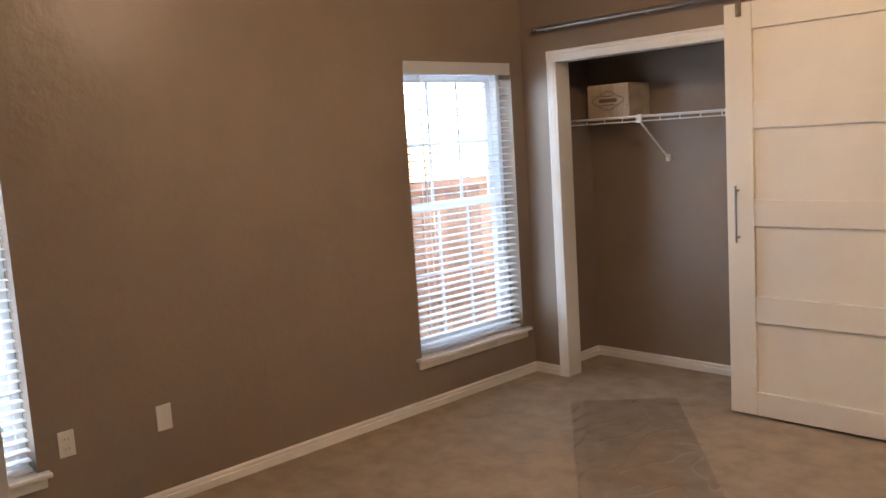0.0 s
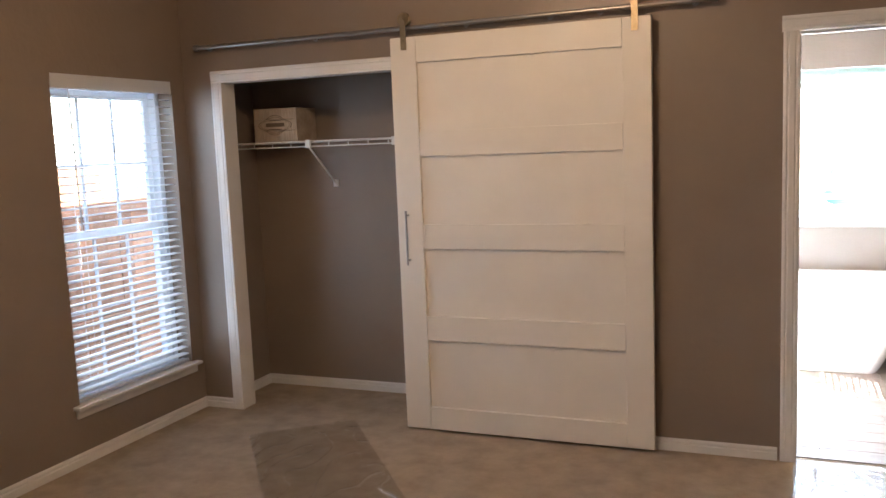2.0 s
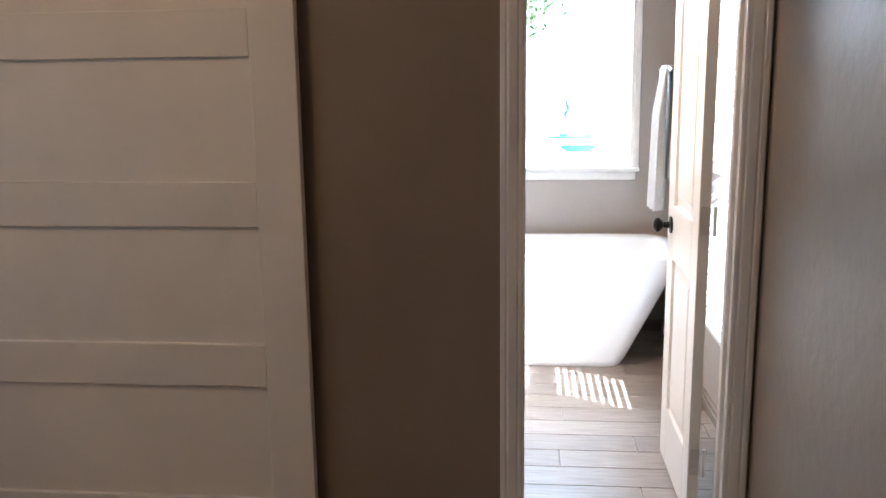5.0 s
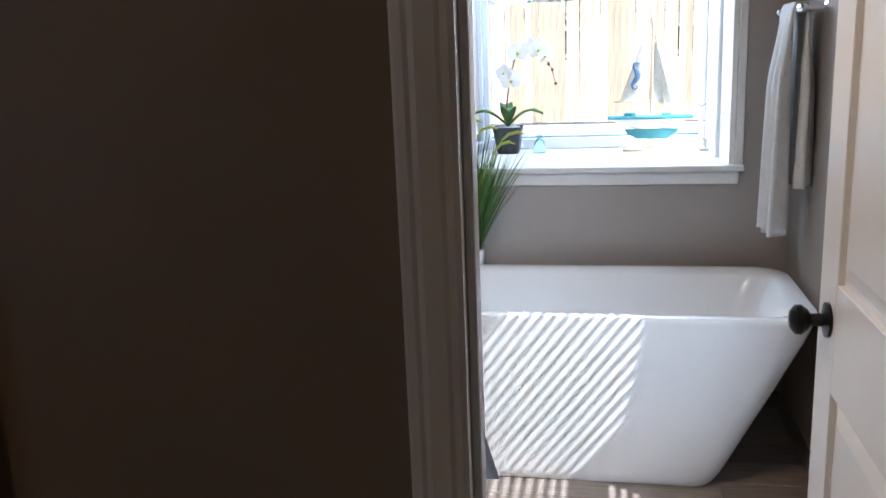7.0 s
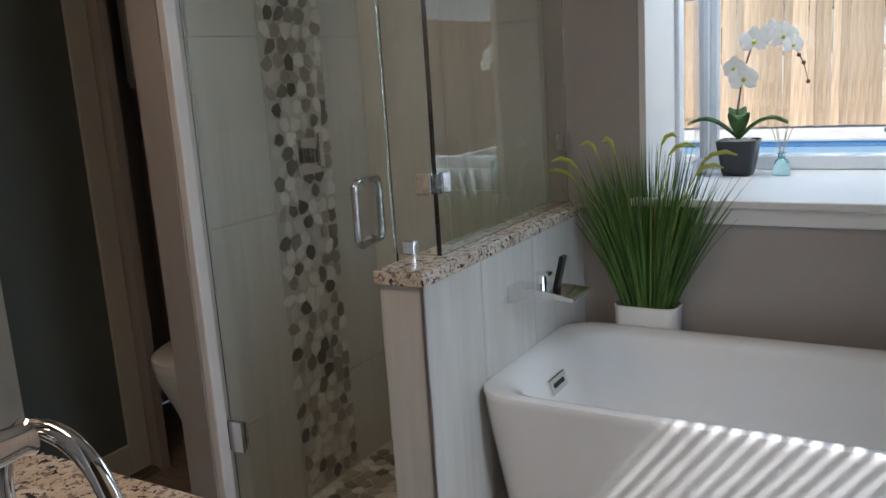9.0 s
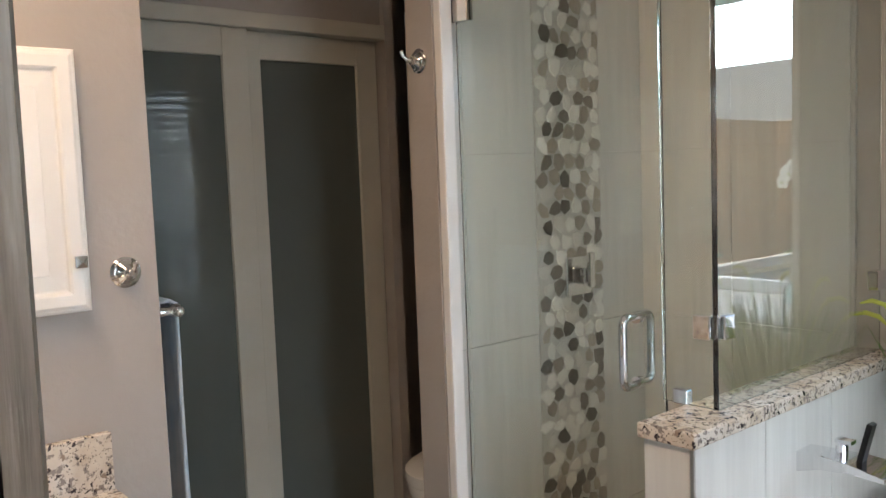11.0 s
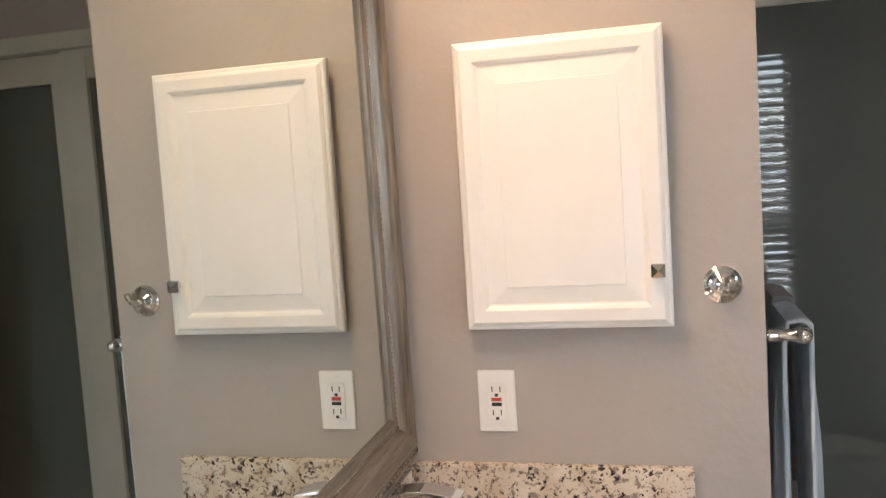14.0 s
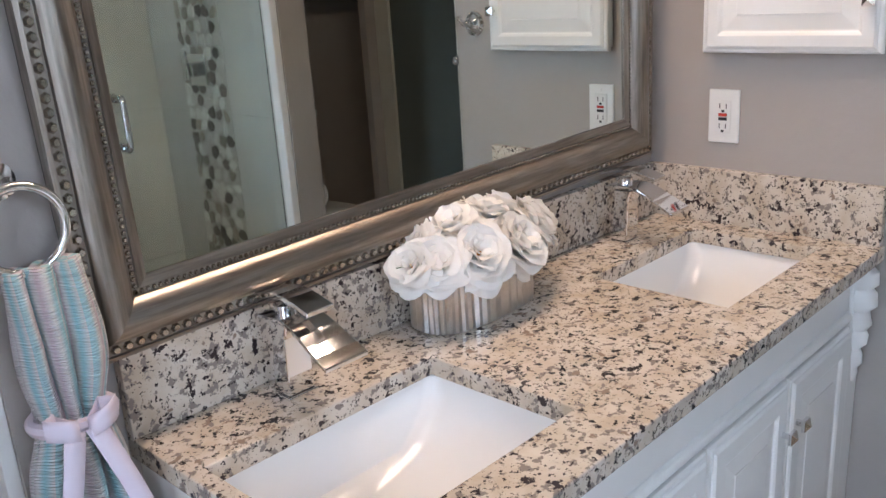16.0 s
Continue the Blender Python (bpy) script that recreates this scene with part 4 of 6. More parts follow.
for z in (0.968, 1.111):
    bm = bmesh.new(); lathe(bm, ((0, -0.0085), (0.013, -0.0085), (0.013, 0.0085), (0, 0.0085)), DOOR_AT @ Matrix.Translation((HX, 0, z)) @ Matrix.Rotation(radians(90), 4, "X"), 14)
    part("washer", bm, CHROME, enclosure)
valve = thing("shower_valve", "chrome square shower valve plate with lever", "valve")
boxes("plate", CHROME, valve, (SHL, SHL + 0.012, 1.974, 2.086, 1.064, 1.180), bevel=0.004)
boxes("cartridge", CHROME, valve, (SHL + 0.012, SHL + 0.05, 2.005, 2.055, 1.10, 1.15), bevel=0.006)
boxes("lever", CHROME, valve, (SHL + 0.05, SHL + 0.062, 2.017, 2.043, 1.09, 1.195), bevel=0.004)

filler = thing("tub_filler", "chrome wall-mounted waterfall tub filler with black lever", "faucet")
bm = bmesh.new()
def wedge(bm, rows):
    v = [[bm.verts.new(p) for p in r] for r in rows]
    for a, b in zip(v, v[1:]):
        for k in range(4):
            bm.faces.new((a[k], a[(k + 1) % 4], b[(k + 1) % 4], b[k]))
    bm.faces.new(v[0][::-1]); bm.faces.new(v[-1])
FY = 1.862
wedge(bm, [[(PONY1 + d, FY - w, z0), (PONY1 + d, FY + w, z0), (PONY1 + d, FY + w, z1), (PONY1 + d, FY - w, z1)] for d, w, z0, z1 in ((0.0, 0.034, 0.760, 0.806), (0.05, 0.036, 0.775, 0.808), (0.12, 0.048, 0.786, 0.806), (0.195, 0.060, 0.786, 0.797))])
part("spout", bm, CHROME, filler, bevel=0.002)
bm = bmesh.new(); tube(bm, [(PONY1 + 0.085, FY, 0.800), (PONY1 + 0.085, FY, 0.838)], 0.013, 14); box(bm, PONY1 + 0.075, PONY1 + 0.11, FY - 0.012, FY + 0.012, 0.836, 0.844)
part("stem", bm, CHROME, filler)
bm = bmesh.new(); box(bm, -0.006, 0.006, -0.014, 0.014, 0, 0.092, Matrix.Translation((PONY1 + 0.125, FY, 0.800)) @ Matrix.Rotation(radians(14), 4, "Y"))
part("lever", bm, BLACK_METAL, filler, "dark flat lever", bevel=0.003)


# ---- toilet nook ----
for name, y0, y1, x, dark in (("sliding_closet_door", 0.765, 1.337, -2.084, 0), ("sliding_closet_door", 1.31, 1.835, -2.114, 0)):
    d = thing(name, "greige framed sliding closet door with dark grey glass", "closet door", "sliding closet doors")
    gx = x - 0.016
    i0, i1 = (y0 + 0.024, 1.253) if x > -2.1 else (1.394, 1.755)
    boxes("stile", SLIDER, d, (x - 0.028, x, y0, i0, 0.02, 1.896), bevel=0.002)
    boxes("stile", SLIDER, d, (x - 0.028, x, i1, y1, 0.02, 1.896), bevel=0.002)
    boxes("rail", SLIDER, d, (x - 0.027, x - 0.001, i0, i1, 1.812, 1.896), bevel=0.002)
    boxes("rail", SLIDER, d, (x - 0.027, x - 0.001, i0, i1, 0.02, 0.13), bevel=0.002)
    boxes("pane", FROSTED, d, (gx - 0.003, gx + 0.003, i0 - 0.008, i1 + 0.008, 0.125, 1.818), label="glossy dark grey glass")
structure(boxes("trim_closet_header", SLIDER, None, (-2.15, -2.065, STUB_END, 1.842, 1.897, 1.945), bevel=0.003), "greige header board over sliding doors")
structure(boxes("trim_closet_track", STEEL, None, (-2.15, -2.075, STUB_END, 1.84, 0.0, 0.014)), "metal floor track of the sliding doors")

toilet = thing("toilet", "white ceramic two-piece toilet with closed lid", "toilet")
TX = -1.80
bm = bmesh.new()
def oval(cx, cy, hx, hy, z, n=28):
    return [Vector((cx + hx * math.cos(2 * math.pi * k / n), cy + hy * math.sin(2 * math.pi * k / n), z)) for k in range(n)]
loft(bm, [oval(TX, 1.99, 0.10, 0.22, 0.0), oval(TX, 1.98, 0.105, 0.215, 0.05), oval(TX, 1.97, 0.10, 0.19, 0.16), oval(TX, 1.95, 0.15, 0.22, 0.28), oval(TX, 1.94, 0.18, 0.25, 0.36), oval(TX, 1.94, 0.182, 0.252, 0.385)])
part("bowl", bm, CERAMIC, toilet, smooth=True)
bm = bmesh.new()
loft(bm, [oval(TX, 1.94, 0.186, 0.254, 0.387), oval(TX, 1.94, 0.19, 0.257, 0.397), oval(TX, 1.94, 0.189, 0.256, 0.418), oval(TX, 1.94, 0.175, 0.243, 0.426)])
part("lid", bm, CERAMIC, toilet, smooth=True)
boxes("tank", CERAMIC, toilet, (TX - 0.21, TX + 0.21, 2.16, 2.36, 0.37, 0.72), bevel=0.02)
boxes("tank_lid", CERAMIC, toilet, (TX - 0.22, TX + 0.22, 2.15, 2.37, 0.722, 0.755), bevel=0.01)
bm = bmesh.new(); tube(bm, [(TX - 0.15, 2.16, 0.67), (TX - 0.15, 2.135, 0.67), (TX - 0.08, 2.13, 0.665)], 0.007)
part("flush_lever", bm, CHROME, toilet)
toilet.matrix_world = Matrix.Diagonal((1, 1, 1.17, 1))
holder = thing("toilet_paper", "white toilet paper roll on chrome holder", "toilet paper")
bm = bmesh.new(); lathe(bm, ((0.02, -0.05), (0.052, -0.05), (0.052, 0.05), (0.02, 0.05)), Matrix.Translation((-1.565, 1.66, 0.66)) @ Matrix.Rotation(radians(90), 4, "X"))
part("roll", bm, TOWEL_WHITE, holder, smooth=True)
bm = bmesh.new(); tube(bm, [(-1.50, 1.74, 0.66), (-1.565, 1.74, 0.66), (-1.565, 1.60, 0.66)], 0.006)
part("arm", bm, CHROME, holder)


def raised_door(name, label, m, w, h, parent, f=0.042):
    """A moulded raised-panel door in local xz, its front towards -y, with the centre panel as a part."""
    bm = bmesh.new()
    def ring(d, y):
        return [Vector((x, -y, z)) for x, z in ((-w / 2 + d, -h / 2 + d), (w / 2 - d, -h / 2 + d), (w / 2 - d, h / 2 - d), (-w / 2 + d, h / 2 - d))]
    loft(bm, [ring(0, 0), ring(0, 0.012), ring(0.003, 0.016), ring(0.008, 0.017), ring(0.009, 0.019), ring(0.014, 0.022), ring(f - 0.006, 0.022), ring(f - 0.001, 0.0195), ring(f + 0.002, 0.0165), ring(f + 0.005, 0.016)])
    d = finish(bm, name, TRIM, parent, label)
    d.matrix_local = m
    bm = bmesh.new()
    loft(bm, [ring(f + 0.004, 0.0155), ring(f + 0.006, 0.0162), ring(f + 0.033, 0.0190), ring(f + 0.034, 0.0205), ring(f + 0.040, 0.0205)])
    part("raised_panel", bm, TRIM, d)
    return d


def square_knob(parent, m):
    bm = bmesh.new()
    tube(bm, [m @ Vector((0, 0, 0)), m @ Vector((0, -0.014, 0))], 0.006, 10)
    for h, d0, d1 in ((0.011, -0.013, -0.019), ):
        box(bm, -h, h, d1, d0, -h, h, m)
    v = [bm.verts.new(m @ Vector(p)) for p in ((-0.011, -0.0192, -0.011), (0.011, -0.0192, -0.011), (0.011, -0.0192, 0.011), (-0.011, -0.0192, 0.011))]
    c = bm.verts.new(m @ Vector((0, -0.027, 0)))
    for k in range(4):
        bm.faces.new((v[k], v[(k + 1) % 4], c))
    bm.faces.new(v[::-1])
    return part("knob", bm, CHROME, parent, "faceted chrome square knob")


over = thing("toilet_cabinet", "white raised-panel cabinet mounted over the toilet", "cabinet")
boxes("body", TRIM, over, (-2.36, -1.60, 2.17, BW, 1.365, 2.085), bevel=0.003)
for x in (-2.17, -1.79):
    raised_door("door", "", pose(x, 2.169, 1.725), 0.36, 0.68, over)

wall_cab = thing("wall_cabinet", "white raised-panel wall cabinet above outlet", "cabinet")
boxes("body", TRIM, wall_cab, (STUB, STUB + 0.020, 0.272, 0.602, 1.211, 1.687), bevel=0.002)
wd = raised_door("door", "", pose(STUB + 0.0205, 0.437, 1.449, 0, 0, 90), 0.346, 0.490, wall_cab, 0.040)
square_knob(wall_cab, pose(STUB + 0.043, 0.588, 1.300, 0, 0, 90))


def robe_hook(m, label):
    h = thing("robe_hook", label, "hook", "robe hooks", at=m)
    bm = bmesh.new(); r90 = Matrix.Rotation(radians(90), 4, "X")
    lathe(bm, ((0, 0), (0.031, 0), (0.031, 0.004), (0.026, 0.007), (0.025, 0.010), (0.018, 0.013), (0.016, 0.016), (0.010, 0.020), (0.010, 0.030), (0.0, 0.034)), r90, 28)
    part("base", bm, CHROME, h, smooth=True)
    bm = bmesh.new(); tube(bm, [(0, -0.028, 0), (0, -0.045, 0.002), (0, -0.055, 0.010), (0, -0.060, 0.022)], [0.007, 0.006, 0.005, 0.006], 10)
    part("prong", bm, CHROME, h, smooth=True)


robe_hook(pose(STUB, 0.689, 1.267, 0, 0, 90), "polished chrome robe hook with stepped round base")
robe_hook(pose(-1.440, 1.472, 1.727, 0, 0, 0), "polished chrome robe hook with stepped round base")


# ---- vanity ----
VX0, VX1, VY1, VZ = STUB + 0.001, -0.148, 0.637, 0.842
vanity = thing("vanity_cabinet", "white painted double vanity cabinet with carved corbels", "vanity")
boxes("body", TRIM, vanity, (VX0, VX1 - 0.012, 0.128, 0.592, 0.09, 0.68), (VX0, VX1 - 0.012, 0.572, 0.592, 0.68, VZ - 0.0305), (VX1 - 0.03, VX1 - 0.012, 0.128, 0.572, 0.68, VZ - 0.0305), (VX0, VX0 + 0.02, 0.128, 0.572, 0.68, VZ - 0.0305), (VX0, VX1 - 0.012, 0.128, 0.53, 0.0, 0.09))
boxes("apron_rail", TRIM, vanity, (VX0 + 0.065, VX1 - 0.07, 0.592, 0.602, 0.720, VZ - 0.031), bevel=0.003)
boxes("moulding", TRIM, vanity, (VX0 + 0.065, VX1 - 0.07, 0.592, 0.610, 0.700, 0.720), bevel=0.006)
n = 4
wd = (VX1 - 0.07 - (VX0 + 0.065)) / n
for k in range(n):
    x = VX1 - 0.07 - wd * (k + 0.5)
    d = raised_door("door", "", pose(x, 0.593, 0.395, 0, 0, 180), wd - 0.006, 0.59, vanity, 0.05)
    square_knob(vanity, pose(x + (1 if k % 2 else -1) * (wd / 2 - 0.028), 0.615, 0.60, 0, 0, 180))
for x in (VX0 + 0.032, VX1 - 0.045):
    boxes("pilaster", TRIM, vanity, (x - 0.03, x + 0.03, 0.592, 0.608, 0.09, VZ - 0.031), bevel=0.004)
    bm = bmesh.new(); rings = []
    for z, d, w in ((0.806, 0.020, 0.026), (0.796, 0.034, 0.029), (0.772, 0.036, 0.029), (0.762, 0.026, 0.023), (0.752, 0.035, 0.028), (0.728, 0.037, 0.028), (0.716, 0.024, 0.021), (0.704, 0.026, 0.024), (0.688, 0.030, 0.024), (0.674, 0.020, 0.018), (0.664, 0.026, 0.021), (0.646, 0.024, 0.019), (0.634, 0.012, 0.013), (0.622, 0.018, 0.016), (0.604, 0.019, 0.015), (0.592, 0.010, 0.010), (0.580, 0.012, 0.011), (0.562, 0.006, 0.006)):
        rings.append([Vector((x + w * math.cos(2 * math.pi * k / 16), 0.606 + d * math.sin(2 * math.pi * k / 16), z)) for k in range(16)])
    loft(bm, rings)
    part("corbel", bm, TRIM, vanity, "carved scroll corbel", smooth=True)

SINKS = ((-1.352, -0.983), (-0.556, -0.172))
SKY0, SKY1 = 0.279, 0.542
top = thing("countertop", "polished speckled beige granite double sink countertop", "countertop")
bm = bmesh.new()
xs = [VX0, SINKS[0][0], SINKS[0][1], SINKS[1][0], SINKS[1][1], VX1]; ys = [0.129, SKY0, SKY1, VY1]
def slab(bm, xs, ys, holes, z0, z1):
    v = {(i, j, k): bm.verts.new((x, y, z)) for i, x in enumerate(xs) for j, y in enumerate(ys) for k, z in enumerate((z0, z1))}
    full = lambda i, j: 0 <= i < len(xs) - 1 and 0 <= j < len(ys) - 1 and (i, j) not in holes
    for i in range(len(xs) - 1):
        for j in range(len(ys) - 1):
            if not full(i, j):
                continue
            bm.faces.new((v[i, j, 1], v[i + 1, j, 1], v[i + 1, j + 1, 1], v[i, j + 1, 1])); bm.faces.new((v[i, j, 0], v[i, j + 1, 0], v[i + 1, j + 1, 0], v[i + 1, j, 0]))
            for (di, dj), (p, q) in (((-1, 0), ((i, j), (i, j + 1))), ((1, 0), ((i + 1, j + 1), (i + 1, j))), ((0, -1), ((i + 1, j), (i, j))), ((0, 1), ((i, j + 1), (i + 1, j + 1)))):
                if not full(i + di, j + dj):
                    bm.faces.new((v[(*p, 0)], v[(*p, 1)], v[(*q, 1)], v[(*q, 0)]))
slab(bm, xs, ys, {(1, 1), (3, 1)}, VZ - 0.030, VZ)
part("slab", bm, GRANITE, top, bevel=0.002)
boxes("backsplash", GRANITE, top, (VX0 + 0.021, VX1, 0.129, 0.149, VZ, VZ + 0.116), bevel=0.002)
boxes("side_splash", GRANITE, top, (VX0, VX0 + 0.020, 0.129, VY1 - 0.004, VZ, VZ + 0.116), bevel=0.002)
for x0, x1 in SINKS:
    s = thing("sink", "white rectangular undermount ceramic sink with sloped bottom", "sink", "vanity sinks")
    cx, cy = (x0 + x1) / 2, (SKY0 + SKY1) / 2
    hx, hy = (x1 - x0) / 2 + 0.004, (SKY1 - SKY0) / 2 + 0.004
    bm = bmesh.new()
    L = [rounded(cx, cy, hx + 0.02, hy + 0.02, 0.03, VZ - 0.0305), rounded(cx, cy, hx, hy, 0.02, VZ - 0.031), rounded(cx, cy, hx - 0.006, hy - 0.006, 0.03, VZ - 0.06)]
    L.append([Vector((p.x + (0.05 if p.x < cx else -0.03), p.y, p.z)) for p in rounded(cx, cy, hx - 0.016, hy - 0.016, 0.04, VZ - 0.115)])
    L.append([Vector((p.x, p.y, p.z)) for p in rounded(cx + 0.05, cy - 0.02, 0.09, 0.06, 0.05, VZ - 0.135)])
    L.append(rounded(cx + 0.05, cy - 0.02, 0.03, 0.03, 0.029, VZ - 0.138))
    loft(bm, L, cap_first=False)
    L2 = [rounded(cx, cy, hx + 0.02, hy + 0.02, 0.03, VZ - 0.0306), rounded(cx, cy, hx + 0.012, hy + 0.012, 0.04, VZ - 0.07), rounded(cx + 0.02, cy, hx - 0.05, hy - 0.03, 0.06, VZ - 0.148)]
    loft(bm, L2, cap_first=False)
    part("basin", bm, CERAMIC, s, smooth=True)
    bm = bmesh.new(); lathe(bm, ((0, 0), (0.022, 0), (0.021, 0.004), (0, 0.005)), Matrix.Translation((cx + 0.05, cy - 0.02, VZ - 0.1378)))
    part("drain", bm, CHROME, s, smooth=True)


def waterfall_faucet(x):
    f = thing("faucet", "polished chrome square waterfall faucet with flat lever", "faucet", "vanity faucets", at=pose(x, 0.205, VZ))
    bm = bmesh.new(); box(bm, -0.025, 0.025, -0.022, 0.022, 0, 0.005)
    part("base", bm, CHROME, f, bevel=0.0015)
    bm = bmesh.new(); wedge(bm, [[(-w, -d + s, z), (w, -d + s, z), (w, d + s, z), (-w, d + s, z)] for z, w, d, s in ((0.005, 0.022, 0.018, 0), (0.09, 0.020, 0.016, 0.004), (0.112, 0.022, 0.020, 0.008))])
    part("column", bm, CHROME, f, bevel=0.002)
    bm = bmesh.new(); rows = []
    for u in range(9):
        t = u / 8
        y = -0.030 + 0.155 * t; z = 0.112 + 0.006 * math.sin(math.pi * min(1, t * 1.3)) - 0.042 * max(0.0, t - 0.35) ** 1.5 * 1.6
        w = 0.026 + 0.010 * t
        rows.append([(-w, y, z), (w, y, z), (w, y, z + 0.006), (-w, y, z + 0.006)])
    wedge(bm, rows)
    part("spout", bm, CHROME, f, bevel=0.0012)
    bm = bmesh.new(); lathe(bm, ((0, 0.117), (0.016, 0.117), (0.016, 0.133), (0, 0.135)), None, 18)
    part("neck", bm, CHROME, f, smooth=True)
    bm = bmesh.new(); rows = []
    for u in range(7):
        t = u / 6
        y = -0.045 + 0.125 * t; z = 0.136 + 0.012 * math.sin(math.pi * t)
        rows.append([(-0.022, y, z), (0.022, y, z), (0.022, y, z + 0.007), (-0.022, y, z + 0.007)])
    wedge(bm, rows)
    part("lever", bm, CHROME, f, bevel=0.0012)


waterfall_faucet(-0.361)
waterfall_faucet(-1.205)

# ---- framed mirror ----
mirror = thing("mirror", "large wall mirror in antique silver beaded frame", "mirror")
MX0, MX1, MZ0, MZ1 = -1.288, -0.200, 1.053, 2.00
part_glass = boxes("glass", MIRROR, mirror, (MX0 - 0.012, MX1 + 0.012, 0.1435, 0.1495, MZ0 - 0.012, MZ1 + 0.012))
FP = ((0.000, 0.0), (0.000, 0.003), (0.002, 0.004), (0.013, 0.006), (0.014, 0.003), (0.022, 0.003), (0.023, 0.008), (0.031, 0.017), (0.042, 0.024), (0.053, 0.026), (0.062, 0.024), (0.068, 0.019), (0.069, 0.013), (0.084, 0.012), (0.085, 0.016), (0.090, 0.015), (0.092, 0.0))
def frame_side(p, q, inward, mat, label=""):
    """A mitred moulding from inner corner p to q; inward points to the glass."""
    p, q, inward = Vector(p), Vector(q), Vector(inward)
    along = (q - p).normalized()
    bm = bmesh.new(); A, B = [], []
    for u, h in FP:
        off = -inward * u + Vector((0, h, 0))
        A.append(bm.verts.new(p + off - along * u)); B.append(bm.verts.new(q + off + along * u))
    for k in range(len(FP) - 1):
        bm.faces.new((A[k], A[k + 1], B[k + 1], B[k]))
    bm.faces.new(A[::-1]); bm.faces.new(B)
    s = part("frame_side", bm, mat, mirror, label, smooth=True)
    bm = bmesh.new()
    for u, h, r, step, ln in ((0.018, 0.0028, 0.0038, 0.0085, 1.0), (0.0765, 0.0118, 0.0066, 0.0160, 1.12)):
        a, b = p - along * u - inward * u, q + along * u - inward * u
        n = int((b - a).length / step)
        for k in range(n + 1):
            c = a + (b - a) * k / n + Vector((0, h, 0))
            vs = [bm.verts.new(c + along * math.cos(i * math.pi / 3) * r * ln + inward * math.sin(i * math.pi / 3) * r) for i in range(6)]
            vt = [bm.verts.new(c + Vector((0, r * 0.9, 0)) + along * math.cos(i * math.pi / 3) * r * ln * 0.6 + inward * math.sin(i * math.pi / 3) * r * 0.6) for i in range(6)]
            for i in range(6):
                bm.faces.new((vs[i], vs[(i + 1) % 6], vt[(i + 1) % 6], vt[i]))
            bm.faces.new(vt)
    tagged(part("beading", bm, BEAD_SILVER, s, "silver bead moulding", smooth=True), kind="stuff")


YM = 0.150
frame_side((MX0, YM, MZ0), (MX1, YM, MZ0), (0, 0, 1), FRAME_SILVER)
frame_side((MX0, YM, MZ1), (MX1, YM, MZ1), (0, 0, -1), FRAME_SILVER)
frame_side((MX0, YM, MZ0), (MX0, YM, MZ1), (1, 0, 0), FRAME_SILVER_V)
frame_side((MX1, YM, MZ0), (MX1, YM, MZ1), (-1, 0, 0), FRAME_SILVER_V)
boxes("backing", DARK, mirror, (MX0 - 0.085, MX1 + 0.085, 0.1285, 0.143, MZ0 - 0.085, MZ1 + 0.085))
# the mirror hangs slightly out of level
HANG = Vector((MX1, YM, MZ0))
mirror.matrix_world = Matrix.Translation(HANG) @ Matrix.Rotation(radians(1.25), 4, "Y") @ Matrix.Translation(-HANG)

# ---- flowers in a tin planter ----
planter = thing("flower_planter", "oval ribbed galvanised planter filled with ivory silk roses", "flower arrangement")
PX, PY = -0.735, 0.208
bm = bmesh.new(); loops = []
N = 96
for z, s in ((0.001, 0.97), (0.004, 1.0), (0.090, 1.0), (0.095, 1.03), (0.098, 1.0), (0.090, 0.93)):
    loop = []
    for k in range(N):
        a = 2 * math.pi * k / N
        rib = (0.0016 if k % 2 else -0.0016) if 0.003 < z < 0.092 and s > 0.95 else 0.0
        cx, cy = math.cos(a), math.sin(a)
        loop.append(Vector((PX + math.copysign(abs(cx) ** 0.75, cx) * (0.125 * s + rib), PY + math.copysign(abs(cy) ** 0.75, cy) * (0.062 * s + rib), VZ + z)))
    loops.append(loop)
loft(bm, loops)
part("tin", bm, GALVANISED, planter)
rng = random.Random(5)


